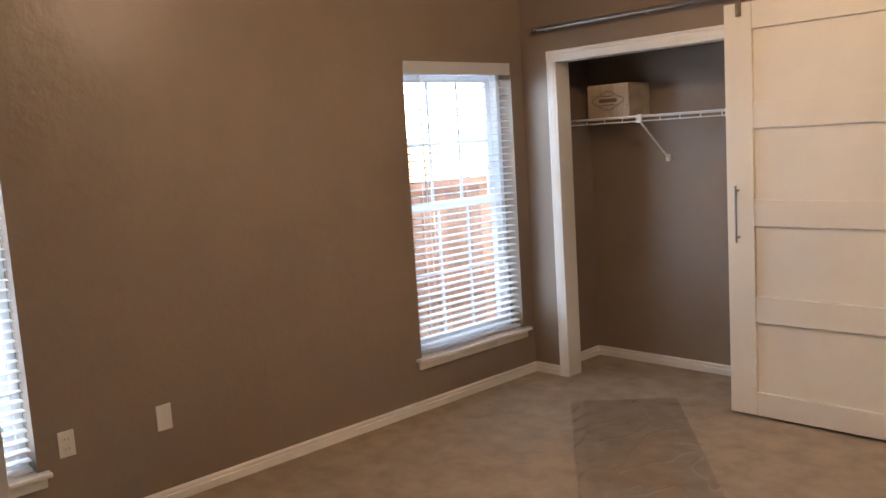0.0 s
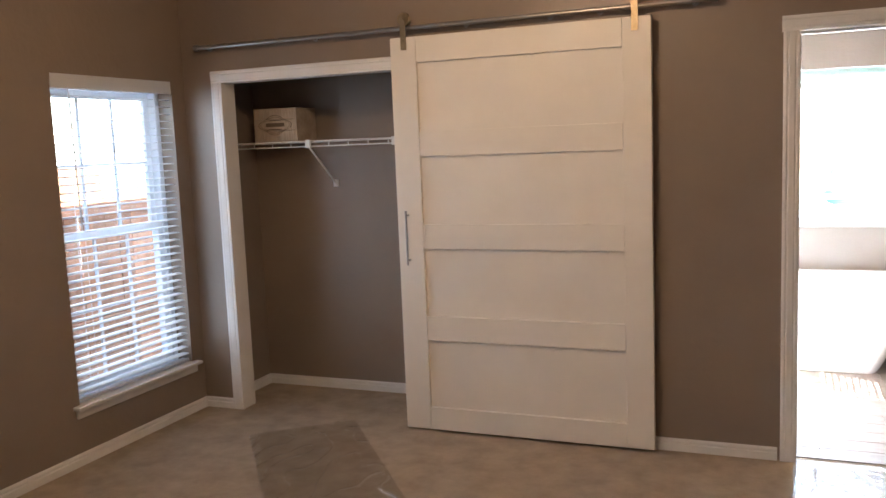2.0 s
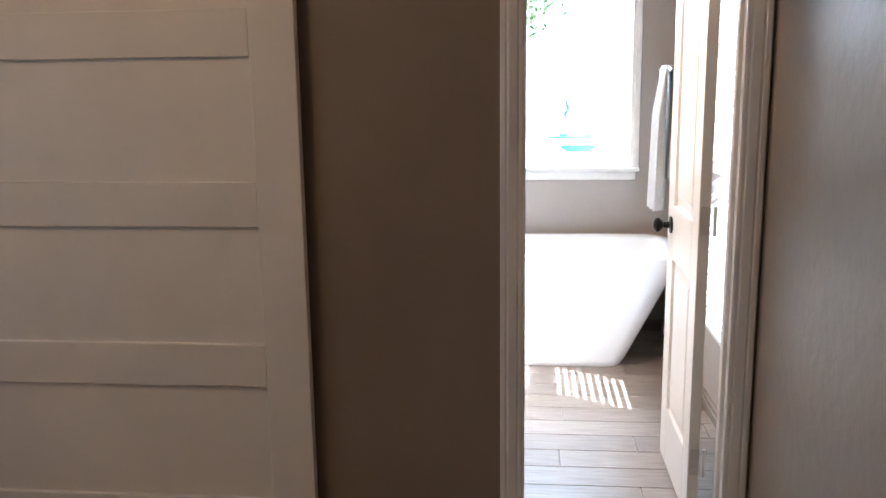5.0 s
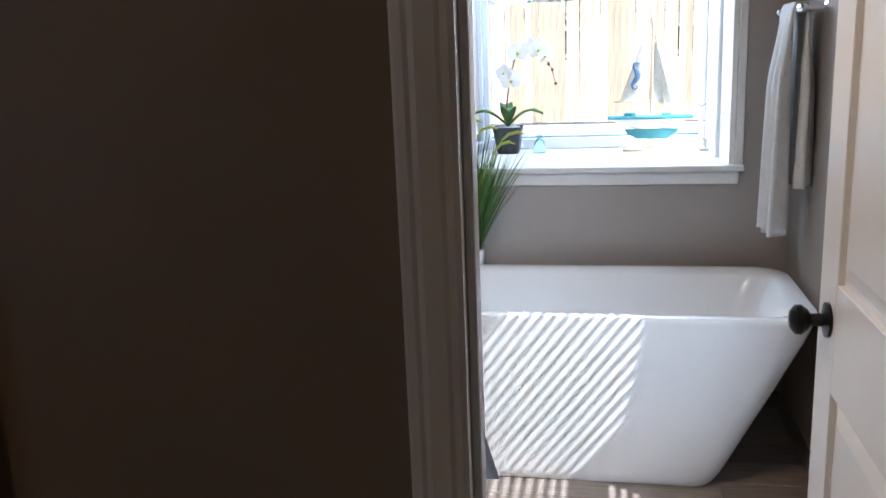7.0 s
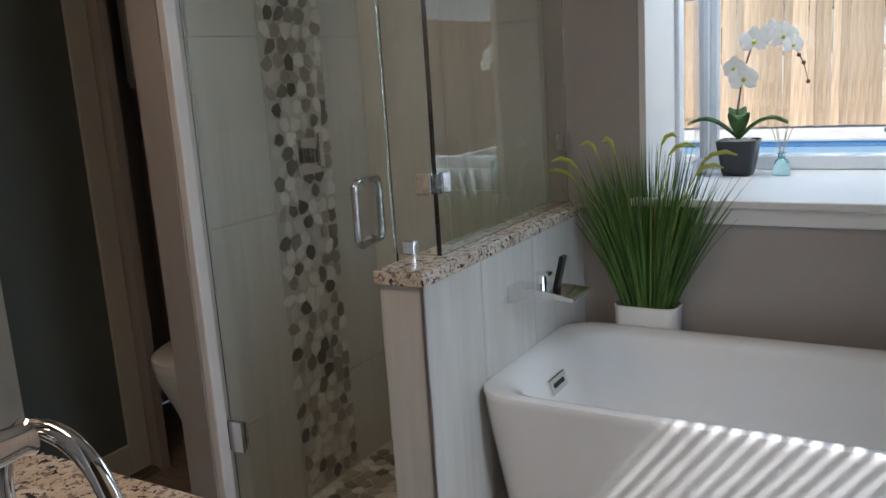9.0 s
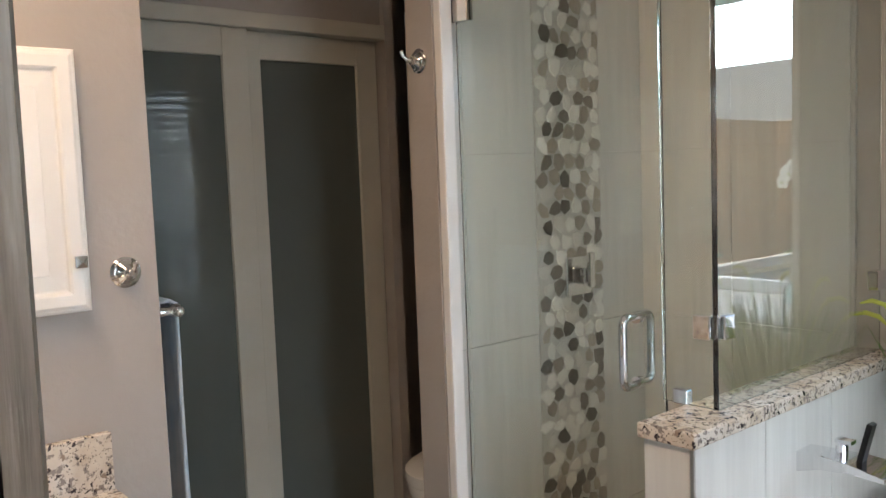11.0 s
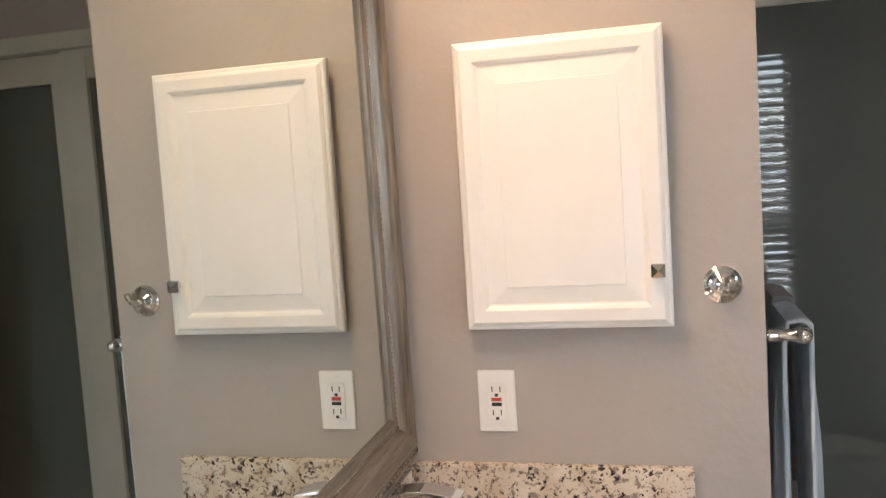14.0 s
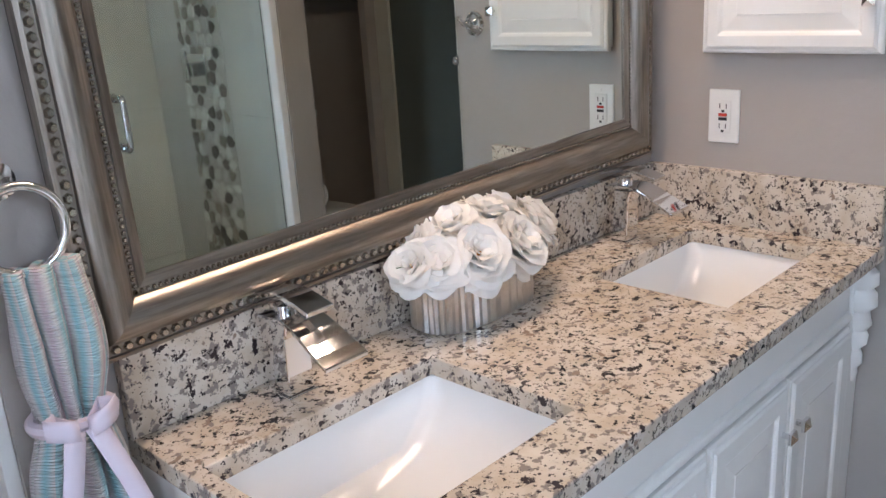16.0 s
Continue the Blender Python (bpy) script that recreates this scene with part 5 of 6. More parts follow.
def rose(bm, c, way, R):
    """A full-blown rose: rings of wide, ruffled, cupped petals round an axis."""
    way = way.normalized(); side = way.orthogonal().normalized(); other = way.cross(side)
    n1 = 7
    for ring, n, rad, lift, tilt in ((0, 5, 1.0, -0.16, 1.62), (0, 6, 0.98, -0.10, 1.22), (1, 6, 0.92, -0.05, 0.95), (2, 6, 0.82, -0.02, 0.70), (3, 5, 0.66, 0.02, 0.46), (4, 4, 0.48, 0.05, 0.22)):
        for k in range(n):
            a = 2 * math.pi * (k + 0.5 * ring) / n + rng.uniform(-0.25, 0.25)
            d = side * math.cos(a) + other * math.sin(a); t = way.cross(d)
            w = R * (0.70 - 0.09 * ring) * rng.uniform(0.9, 1.12); ln = R * rad * rng.uniform(0.9, 1.08); ph = rng.uniform(0, 6)
            grid = []
            for i in range(n1):
                u = i / (n1 - 1); row = []
                for j in range(n1):
                    v = 2 * j / (n1 - 1) - 1
                    ww = w * math.sin(math.pi * (0.16 + 0.56 * u ** 0.8)) * v
                    bend = tilt + 0.45 * max(0.0, u - 0.6) * (1 + 0.5 * math.sin(ph))
                    reach = ln * u * (1 - 0.16 * v * v * u)
                    outw = reach * math.sin(bend) + 0.05 * R * (5 - ring) * 0.2 - 0.20 * R * v * v * (0.5 + 0.5 * u) * (1 - 0.13 * ring)
                    up = reach * math.cos(bend) + R * lift + R * 0.10 * v * v + R * 0.05 * u * u * math.sin(4.5 * v + ph)
                    row.append(bm.verts.new(c + d * outw + t * ww + way * up))
                grid.append(row)
            for i in range(n1 - 1):
                for j in range(n1 - 1):
                    bm.faces.new((grid[i][j], grid[i][j + 1], grid[i + 1][j + 1], grid[i + 1][j]))


ROSES = ((-0.120, 0.030, 0.132, 0.056), (-0.040, 0.055, 0.124, 0.062), (0.055, 0.052, 0.130, 0.062), (0.118, 0.028, 0.128, 0.054), (-0.095, -0.030, 0.154, 0.054), (-0.030, -0.014, 0.163, 0.058), (0.045, -0.010, 0.160, 0.058), (0.105, -0.030, 0.142, 0.054), (0.152, 0.004, 0.128, 0.050), (-0.160, 0.0, 0.134, 0.050))
for dx, dy, dz, R in ROSES:
    c = Vector((PX - 0.010 + dx * 0.96, PY + dy, VZ - 0.012 + dz)); way = Vector((dx * 5, dy * 9 + 0.18, 0.50 + dz))
    bm = bmesh.new(); rose(bm, c, way, R * 0.99)
    r = part("rose", bm, PETAL, planter, smooth=True)
    bm = bmesh.new()
    for k in range(9):
        a = k * 0.7; w = way.normalized(); s = w.orthogonal().normalized(); o = w.cross(s)
        p = c + w * R * 0.20 + (s * math.cos(a) + o * math.sin(a)) * R * (0.05 + 0.09 * (k % 3) / 2)
        tube(bm, [c + w * R * 0.05, p], [0.001, 0.0024], 5)
    part("stamen", bm, STAMEN, r, "orange stamens")
bm = bmesh.new()
for k in range(9):
    a = k * 0.7
    c = Vector((PX + 0.13 * math.cos(a), PY + 0.055 * math.sin(a), VZ + 0.105))
    d = Vector((math.cos(a), math.sin(a), 0.5)).normalized(); t = d.orthogonal().normalized()
    v = [bm.verts.new(p) for p in (c, c + d * 0.02 + t * 0.012, c + d * 0.045, c + d * 0.02 - t * 0.012)]
    bm.faces.new(v)
part("leaf", bm, LEAF, planter)


# ---- towels ----
def cloth(name, parent, mat, rows, thick=0.006, label=""):
    """A cloth from rows of points, with uv along the rows, thickened."""
    bm = bmesh.new(); uv = bm.loops.layers.uv.new("UVMap")
    n, m = len(rows), len(rows[0])
    v = [[bm.verts.new(p) for p in r] for r in rows]
    for i in range(n - 1):
        for j in range(m - 1):
            f = bm.faces.new((v[i][j], v[i][j + 1], v[i + 1][j + 1], v[i + 1][j]))
            for l, (a, b) in zip(f.loops, ((i, j), (i, j + 1), (i + 1, j + 1), (i + 1, j))):
                l[uv].uv = (b / (m - 1), a / (n - 1))
    o = finish(bm, name, mat, parent, label, smooth=True)
    s = o.modifiers.new("thickness", "SOLIDIFY"); s.thickness = thick; s.offset = 0
    return o


ring = thing("towel_ring", "polished chrome towel ring mounted beside mirror", "towel ring")
RX, RZ, RR, RY = -0.0585, 1.150, 0.048, 0.180
bm = bmesh.new(); tube(bm, [(RX + RR * math.sin(2 * math.pi * k / 40), RY, RZ + RR * math.cos(2 * math.pi * k / 40)) for k in range(40)], 0.0055, 12, closed=True)
part("loop", bm, CHROME, ring, smooth=True)
bm = bmesh.new(); lathe(bm, ((0, 0), (0.022, 0), (0.022, 0.005), (0.010, 0.010), (0.008, 0.036), (0.010, 0.042), (0, 0.046)), Matrix.Translation((RX, 0.128, RZ + RR)) @ Matrix.Rotation(radians(-90), 4, "X"))
part("post", bm, CHROME, ring, smooth=True)
hand = thing("hand_towel", "pastel striped knit hand towel tied with a lilac bow", "towel")
ZT = RZ - RR + 0.006
for s, reach in ((1, 0.0), (-1, 0.012)):
    rows = []
    for i in range(30):
        t = i / 29
        z = ZT - t * (0.40 - reach)
        tie = math.exp(-((z - 0.925) / 0.045) ** 2)
        spanw = (0.040 + 0.016 * min(1, t * 2.0)) * (1 - 0.30 * tie)
        row = []
        for j in range(33):
            v = j / 16 - 1
            fold = (0.010 + 0.012 * t) * math.sin(v * 9.5 + s) * (1 - 0.5 * tie)
            y = RY + s * (0.004 + 0.016 * min(1, t * 5) - 0.006 * tie) + fold * 0.8
            row.append(Vector((RX - 0.012 + spanw * v + 0.004 * math.sin(7 * t + v * 3), max(y, 0.140), z)))
        rows.append(row)
    cloth("front_fold" if s > 0 else "back_fold", hand, TOWEL_STRIPE, rows, 0.009)
bm = bmesh.new(); tube(bm, [(RX - 0.012 + 0.044 * math.cos(a), RY + 0.038 * math.sin(a) + 0.002, 0.925) for a in (2 * math.pi * k / 24 for k in range(24))], 0.009, 8, closed=True)
rb = part("ribbon", bm, RIBBON, hand, "lilac satin ribbon", smooth=True)
for sx in (-1, 1):
    cloth("bow_loop", rb, RIBBON, [[Vector((RX - 0.004 + sx * (0.006 + 0.050 * math.sin(math.pi * t / 1.0) ** 0.8 * (0.5 if t > 0.5 else 1) * t * 1.4), RY + 0.050 + 0.016 * math.sin(2 * math.pi * t), 0.925 + w * 0.013 + 0.03 * t * (1 - t) * 2)) for w in (-1, -0.3, 0.4, 1)] for t in (k / 12 for k in range(13))], 0.0015)
    cloth("bow_tail", rb, RIBBON, [[Vector((RX - 0.004 + sx * (0.012 + 0.045 * t) + w * 0.012, RY + 0.053 + 0.012 * t + 0.006 * math.sin(4 * t), 0.925 - 0.15 * t)) for w in (-1, 0, 1)] for t in (k / 10 for k in range(11))], 0.0015)


def towel_bar(p0, p1, wall, name_label):
    """A bar from p0 to p1; wall: the offset from the bar to its wall."""
    b = thing("towel_bar", name_label, "towel bar", "towel bars")
    p0, p1, wall = Vector(p0), Vector(p1), Vector(wall)
    bm = bmesh.new(); tube(bm, [p0, p1], 0.008, 12); part("bar", bm, CHROME, b, smooth=True)
    d = (p1 - p0).normalized()
    for p, s in ((p0, -1), (p1, 1)):
        m = Matrix.Translation(p + wall) @ (-wall).to_track_quat("Z", "Y").to_matrix().to_4x4()
        bm = bmesh.new(); h = wall.length
        lathe(bm, ((0, 0), (0.026, 0), (0.026, 0.006), (0.013, 0.012), (0.010, h - 0.015), (0.015, h - 0.008), (0.015, h + 0.008), (0.008, h + 0.015), (0, h + 0.016)), m)
        part("post", bm, CHROME, b, smooth=True)
        bm = bmesh.new(); bmesh.ops.create_uvsphere(bm, u_segments=14, v_segments=8, radius=0.013, matrix=Matrix.Translation(p + d * s * 0.016))
        part("finial", bm, CHROME, b, smooth=True)


def draped(name, label, mat, bar, along, half_len, drop_a, drop_b, out, thick=0.008, seed=0, spread=0.05, taper=1.0):
    """A towel hung over a bar: centre, direction, half length, drops on the two sides, unit vector out of the wall."""
    t = thing(name, label, "towel")
    bar, along, out = Vector(bar), Vector(along), Vector(out)
    rows = []
    n = 44
    for i in range(n):
        u = i / (n - 1) * (drop_a + drop_b + 0.05) - drop_a
        row = []
        for j in range(29):
            v = j / 14 - 1
            if u < -0.02:
                o, z = -0.02 - 0.004, u + 0.01
            elif u > 0.03:
                o, z = 0.020, -(u - 0.03) + 0.01
            else:
                a = (u + 0.02) / 0.05 * math.pi
                o, z = -0.02 * math.cos(a), 0.012 + 0.006 * math.sin(a)
            depth = max(0.0, -z)
            fold = min(1, depth * 5) * spread * 0.45 * math.sin(v * 7.2 + seed + (2 if u > 0 else 0)) * (0.5 + depth)
            side = 1 if u > 0 else -1
            wid = half_len * (1 - 0.25 * math.exp(-depth * 7) * (1 - taper)) 
            p = bar + along * wid * v + out * (o + side * (spread * 0.3 * min(1, depth * 4)) + max(fold, -0.03)) + Vector((0, 0, z))
            row.append(p)
        rows.append(row)
    cloth("cloth", t, mat, rows, thick)
    return t


towel_bar((BR - 0.075, 1.985, 1.492), (BR - 0.075, 2.335, 1.492), (0.075, 0, 0), "polished chrome towel bar on bath wall")
draped("bath_towel", "white terry bath towel draped over chrome bar", TOWEL_WHITE, (BR - 0.075, 2.10, 1.492), (0, 1, 0), 0.10, 0.58, 0.72, (-1, 0, 0), 0.012, 1, 0.06)
towel_bar((-1.52, 0.822, 1.164), (-2.0, 0.822, 1.164), (0, -0.068, 0), "polished chrome towel bar in toilet nook")
draped("hand_towel", "pale blue and white knit towel draped over chrome bar", TOWEL_BLUE, (-1.66, 0.822, 1.164), (1, 0, 0), 0.10, 0.42, 0.50, (0, 1, 0), 0.008, 2, 0.025)
draped("washcloth", "grey terry cloth draped over chrome bar", mottled("grey_terry", (0.34, 0.33, 0.34), (0.42, 0.41, 0.42), 40.0, 0.95, 400.0, 0.8), (-1.87, 0.822, 1.169), (1, 0, 0), 0.09, 0.3, 0.35, (0, 1, 0), 0.010, 3, 0.05)


# ---- plant beside the tub ----
plant = thing("grass_plant", "tall green ornamental grass in a white pot behind tub", "plant")
GX, GY = -0.412, 2.318
bm = bmesh.new()
loft(bm, [[Vector((GX + (p.x) , GY + p.y, z)) for p in rounded(0, 0, hx, hy, 0.035, 0)] for z, hx, hy in ((0.002, 0.075, 0.045), (0.30, 0.085, 0.049), (0.632, 0.095, 0.053), (0.645, 0.096, 0.054), (0.648, 0.092, 0.051), (0.63, 0.086, 0.046))])
part("pot", bm, CERAMIC, plant, "white glazed pot", smooth=True)
bm = bmesh.new(); rng = random.Random(11)
def blade(bm, base, lean, length, w, bend):
    d = Vector((lean[0], lean[1], 1)).normalized(); side = d.cross(Vector((rng.uniform(-1, 1), rng.uniform(-1, 1), 0.1))).normalized()
    prev = None; p = Vector(base); tip = p
    hor = Vector((lean[0], lean[1], 0))
    for k in range(6):
        t = k / 5
        q = p + d * length * t + (hor * bend - Vector((0, 0, bend * 0.25))) * t * t * length
        q.y = min(q.y, BW - 0.012)
        ww = w * (1 - t) ** 0.6 * (0.6 + 0.4 * min(1, 4 * t))
        a, b = bm.verts.new(q - side * ww), bm.verts.new(q + side * ww)
        if prev:
            bm.faces.new((prev[0], prev[1], b, a))
        prev = (a, b); tip = q
    return tip
tips = []
for k in range(620):
    a = rng.uniform(0, 2 * math.pi); r = math.sqrt(rng.random())
    base = (GX + 0.07 * r * math.cos(a), GY + 0.04 * r * math.sin(a), 0.62)
    reach = 0.37 * r * rng.uniform(0.5, 1.15)
    lean = (reach * math.cos(a) * 1.05, -abs(reach * math.sin(a)) * 0.75 if math.sin(a) < 0.2 else reach * 0.1)
    tips.append(blade(bm, base, lean, rng.uniform(0.34, 0.60) * (1 - 0.15 * r), rng.uniform(0.0022, 0.0042), rng.uniform(0.0, 0.5)))
tagged(part("grass_tuft", bm, GRASS, plant), kind="stuff")
for dx, dy, z, fx in ((-0.17, -0.10, 1.06, -0.05), (-0.13, -0.05, 1.10, -0.03), (-0.06, -0.10, 1.115, -0.02), (0.10, -0.12, 1.10, 0.05), (0.16, -0.08, 1.04, 0.05), (0.19, -0.13, 1.08, 0.06), (0.06, -0.05, 1.12, 0.03), (-0.20, -0.05, 1.02, -0.06)):
    bm = bmesh.new()
    p = Vector((GX + dx, GY + dy, z))
    tube(bm, [(GX + dx * 0.2, GY + dy * 0.2, 0.65), (GX + dx * 0.6, GY + dy * 0.6, 0.65 + (z - 0.65) * 0.7), p], 0.0015, 5)
    tube(bm, [p, p + Vector((fx * 0.4, 0, 0.022)), p + Vector((fx, 0, 0.030)), p + Vector((fx * 1.5, -0.01, 0.022))], [0.003, 0.006, 0.006, 0.002], 7)
    part("ear", bm, EAR, plant, "yellow-green seed ear", smooth=True)


# ---- things on the deep sill ----
orchid = thing("orchid", "white orchid in a black tapered pot on windowsill", "potted plant")
OX, OY, OZ = -0.285, 2.94, 0.945
bm = bmesh.new(); loft(bm, [rounded(OX, OY, h, h, 0.02, z) for z, h in ((OZ + 0.001, 0.045), (OZ + 0.01, 0.049), (OZ + 0.118, 0.066), (OZ + 0.12, 0.064), (OZ + 0.105, 0.058))])
part("pot", bm, BLACK_POT, orchid, smooth=True)
bm = bmesh.new(); rng = random.Random(3)
for k in range(26):
    a = k * 2.4; r = 0.05 * math.sqrt(k / 26)
    bmesh.ops.create_icosphere(bm, subdivisions=1, radius=1, matrix=Matrix.Translation((OX + r * math.cos(a), OY + r * math.sin(a), OZ + 0.115)) @ Matrix.Diagonal((0.013, 0.011, 0.008, 1)))
tagged(part("pebbles", bm, STONE_WHITE, orchid, smooth=True), kind="stuff")
for lx, ly, lz, ln, w in ((-0.17, -0.02, 0.07, 0.18, 0.030), (0.16, -0.02, 0.07, 0.17, 0.028), (0.01, -0.05, 0.085, 0.10, 0.036), (-0.02, 0.06, 0.10, 0.12, 0.030)):
    d = Vector((lx, ly, 0)).normalized(); t = d.cross(Vector((0, 0, 1)))
    rows = []
    for i in range(9):
        u = i / 8
        c = Vector((OX, OY, OZ + 0.118)) + d * math.hypot(lx, ly) * u + Vector((0, 0, lz * math.sin(math.pi * min(0.72, u * 0.75))))
        rows.append([c + t * w * v * math.sin(math.pi * (0.06 + 0.9 * u)) + Vector((0, 0, 0.010 * v * v)) for v in (-1, -0.5, 0, 0.5, 1)])
    cloth("leaf", orchid, LEAF, rows, 0.003)
stem = [(OX, OY, OZ + 0.11), (OX - 0.004, OY, OZ + 0.22), (OX + 0.012, OY, OZ + 0.34), (OX + 0.040, OY, OZ + 0.43), (OX + 0.10, OY, OZ + 0.465), (OX + 0.165, OY, OZ + 0.43), (OX + 0.20, OY, OZ + 0.365), (OX + 0.215, OY, OZ + 0.305)]
bm = bmesh.new(); tube(bm, stem, [0.004, 0.0035, 0.003, 0.003, 0.0025, 0.002, 0.0018, 0.0012], 8)
part("stem", bm, STEM, orchid, smooth=True)
for p in (stem[6], stem[7], (OX + 0.185, OY, OZ + 0.39)):
    bm = bmesh.new(); bmesh.ops.create_icosphere(bm, subdivisions=2, radius=0.007, matrix=Matrix.Translation(p))
    part("bud", bm, STEM, orchid, smooth=True)


def orchid_bloom(c, R, tilt):
    m = Matrix.Translation(c) @ Matrix.Rotation(radians(tilt), 4, "Z") @ Matrix.Rotation(radians(90), 4, "X")
    bm = bmesh.new()
    for ang, ln, w in ((90, 1, 0.42), (215, 1, 0.40), (325, 1, 0.40), (5, 1.0, 0.62), (175, 1.0, 0.62)):
        a = radians(ang); d = Vector((math.cos(a), math.sin(a), 0)); t = Vector((-math.sin(a), math.cos(a), 0)); g = []
        for i in range(5):
            u = i / 4
            g.append([bm.verts.new(m @ (d * R * ln * u + t * R * w * v * math.sin(math.pi * (0.12 + 0.78 * u)) + Vector((0, 0, 0.12 * R * (u * u) - 0.1 * R * v * v)))) for v in (-1, 0, 1)])
        for i in range(4):
            for j in range(2):
                bm.faces.new((g[i][j], g[i][j + 1], g[i + 1][j + 1], g[i + 1][j]))
    b = part("bloom", bm, PETAL, orchid, smooth=True)
    bm = bmesh.new(); bmesh.ops.create_icosphere(bm, subdivisions=2, radius=R * 0.16, matrix=m @ Matrix.Translation((0, -R * 0.12, R * 0.12)))
    part("lip", bm, EAR, b, "yellow lip")


for dx, dz, R, tl in ((0.018, 0.325, 0.048, 20), (-0.012, 0.36, 0.040, -15), (0.050, 0.445, 0.046, 10), (0.105, 0.470, 0.040, -20), (0.140, 0.455, 0.046, 15), (0.17, 0.425, 0.034, 30)):
    orchid_bloom((OX + dx, OY - 0.02, OZ + dz), R, tl)

diffuser = thing("reed_diffuser", "small clear glass bottle with reeds and blue liquid", "reed diffuser")
DX, DY = -0.145, 2.93
bm = bmesh.new(); lathe(bm, ((0, 0.001), (0.028, 0.001), (0.029, 0.01), (0.022, 0.05), (0.012, 0.06), (0.012, 0.072), (0.016, 0.076), (0.009, 0.077), (0.009, 0.06), (0, 0.058)), Matrix.Translation((DX, DY, OZ)))
part("bottle", bm, glass_material("aqua_glass", (0.60, 0.88, 0.90)), diffuser, smooth=True)
for k in range(6):
    bm = bmesh.new(); a = k * 1.05
    tube(bm, [(DX, DY, OZ + 0.06), (DX + 0.035 * math.cos(a), DY + 0.02 * math.sin(a), OZ + 0.165)], 0.0013, 5)
    part("reed", bm, SPAR, diffuser)

boat = thing("model_sailboat", "teal and white wooden model sailboat with linen sails", "model boat")
BXc, BYc, BZc = 0.338, 2.95, 0.945
bm = bmesh.new(); rows = []
for i in range(13):
    t = i / 12; x = BXc - 0.180 + 0.360 * t
    w = 0.042 * math.sin(math.pi * (0.10 + 0.82 * t)) ** 0.7; sheer = 0.012 * (2 * t - 1) ** 2
    k = 0.050 * math.sin(math.pi * min(1, max(0, (t * 1.02)))) ** 0.7
    zt = BZc + 0.140 + sheer
    rows.append([Vector((x, BYc + w * s * f, zt - h * k)) for s, f, h in ((1, 1, 0), (1, 0.92, 0.4), (1, 0.6, 0.8), (1, 0.05, 1), (-1, 0.05, 1), (-1, 0.6, 0.8), (-1, 0.92, 0.4), (-1, 1, 0))])
loft(bm, rows)
part("hull", bm, HULL_WHITE, boat, "white painted hull", smooth=True)
boxes("gunwale", HULL_TEAL, boat, (BXc - 0.182, BXc + 0.182, BYc - 0.044, BYc + 0.044, BZc + 0.141, BZc + 0.153), bevel=0.004)
bm = bmesh.new(); wedge(bm, [[(BXc + a, BYc - w, z), (BXc + b, BYc - w, z), (BXc + b, BYc + w, z), (BXc + a, BYc + w, z)] for z, a, b, w in ((BZc + 0.052, -0.055, 0.075, 0.008), (BZc + 0.075, -0.095, 0.11, 0.012), (BZc + 0.095, -0.11, 0.125, 0.016))])
part("keel", bm, HULL_TEAL, boat, "teal keel", bevel=0.003)
boxes("stand", SPAR, boat, (BXc - 0.115, BXc + 0.085, BYc - 0.04, BYc + 0.04, BZc + 0.0005, BZc + 0.010), bevel=0.002)
boxes("stand_post", SPAR, boat, (BXc - 0.012, BXc + 0.012, BYc - 0.006, BYc + 0.006, BZc + 0.010, BZc + 0.056))
boxes("deckhouse", HULL_TEAL, boat, (BXc - 0.11, BXc - 0.06, BYc - 0.018, BYc + 0.018, BZc + 0.153, BZc + 0.168), bevel=0.003)
boxes("deckhouse", HULL_TEAL, boat, (BXc + 0.05, BXc + 0.09, BYc - 0.016, BYc + 0.016, BZc + 0.153, BZc + 0.163), bevel=0.003)
bm = bmesh.new(); tube(bm, [(BXc + 0.005, BYc, BZc + 0.15), (BXc + 0.008, BYc, BZc + 0.585)], [0.0055, 0.003], 10); tube(bm, [(BXc - 0.16, BYc, BZc + 0.215), (BXc + 0.005, BYc, BZc + 0.215)], 0.0035, 8)
part("mast", bm, SPAR, boat, smooth=True)
def sail(pts, hem=True):
    bm = bmesh.new(); a, b, c = (Vector(p) for p in pts); g = []
    n = 10
    for i in range(n + 1):
        row = []
        for j in range(i + 1):
            u, v = i / n, (j / i if i else 0)
            p = a + (b - a) * u * (1 - v) + (c - a) * u * v
            p.y -= 0.018 * math.sin(math.pi * u) * math.sin(math.pi * v)
            row.append(bm.verts.new(p))
        g.append(row)
    for i in range(n):
        for j in range(i + 1):
            bm.faces.new((g[i][j], g[i + 1][j], g[i + 1][j + 1]))
            if j < i:
                bm.faces.new((g[i][j], g[i + 1][j + 1], g[i][j + 1]))
    s = part("sail", bm, SAIL, boat, "linen sail with piped hem", smooth=True)
    bm = bmesh.new(); tube(bm, [a, b, c], 0.0028, 6, closed=True)
    part("hem", bm, SPAR, s)
    return s
ms = sail(((BXc + 0.002, BYc, BZc + 0.575), (BXc - 0.130, BYc, BZc + 0.212), (BXc - 0.002, BYc, BZc + 0.222)))
sail(((BXc + 0.015, BYc, BZc + 0.50), (BXc + 0.012, BYc, BZc + 0.215), (BXc + 0.178, BYc, BZc + 0.160)))
sail(((BXc + 0.022, BYc - 0.008, BZc + 0.475), (BXc + 0.060, BYc - 0.010, BZc + 0.20), (BXc + 0.145, BYc - 0.008, BZc + 0.172)))
bm = bmesh.new()
sea = [(0.012, 0.110), (0.002, 0.118), (-0.010, 0.112), (-0.012, 0.098), (-0.004, 0.086), (0.004, 0.070), (0.002, 0.052), (-0.010, 0.036), (-0.020, 0.022), (-0.016, 0.008), (-0.004, 0.004), (0.004, 0.014), (-0.003, 0.021)]
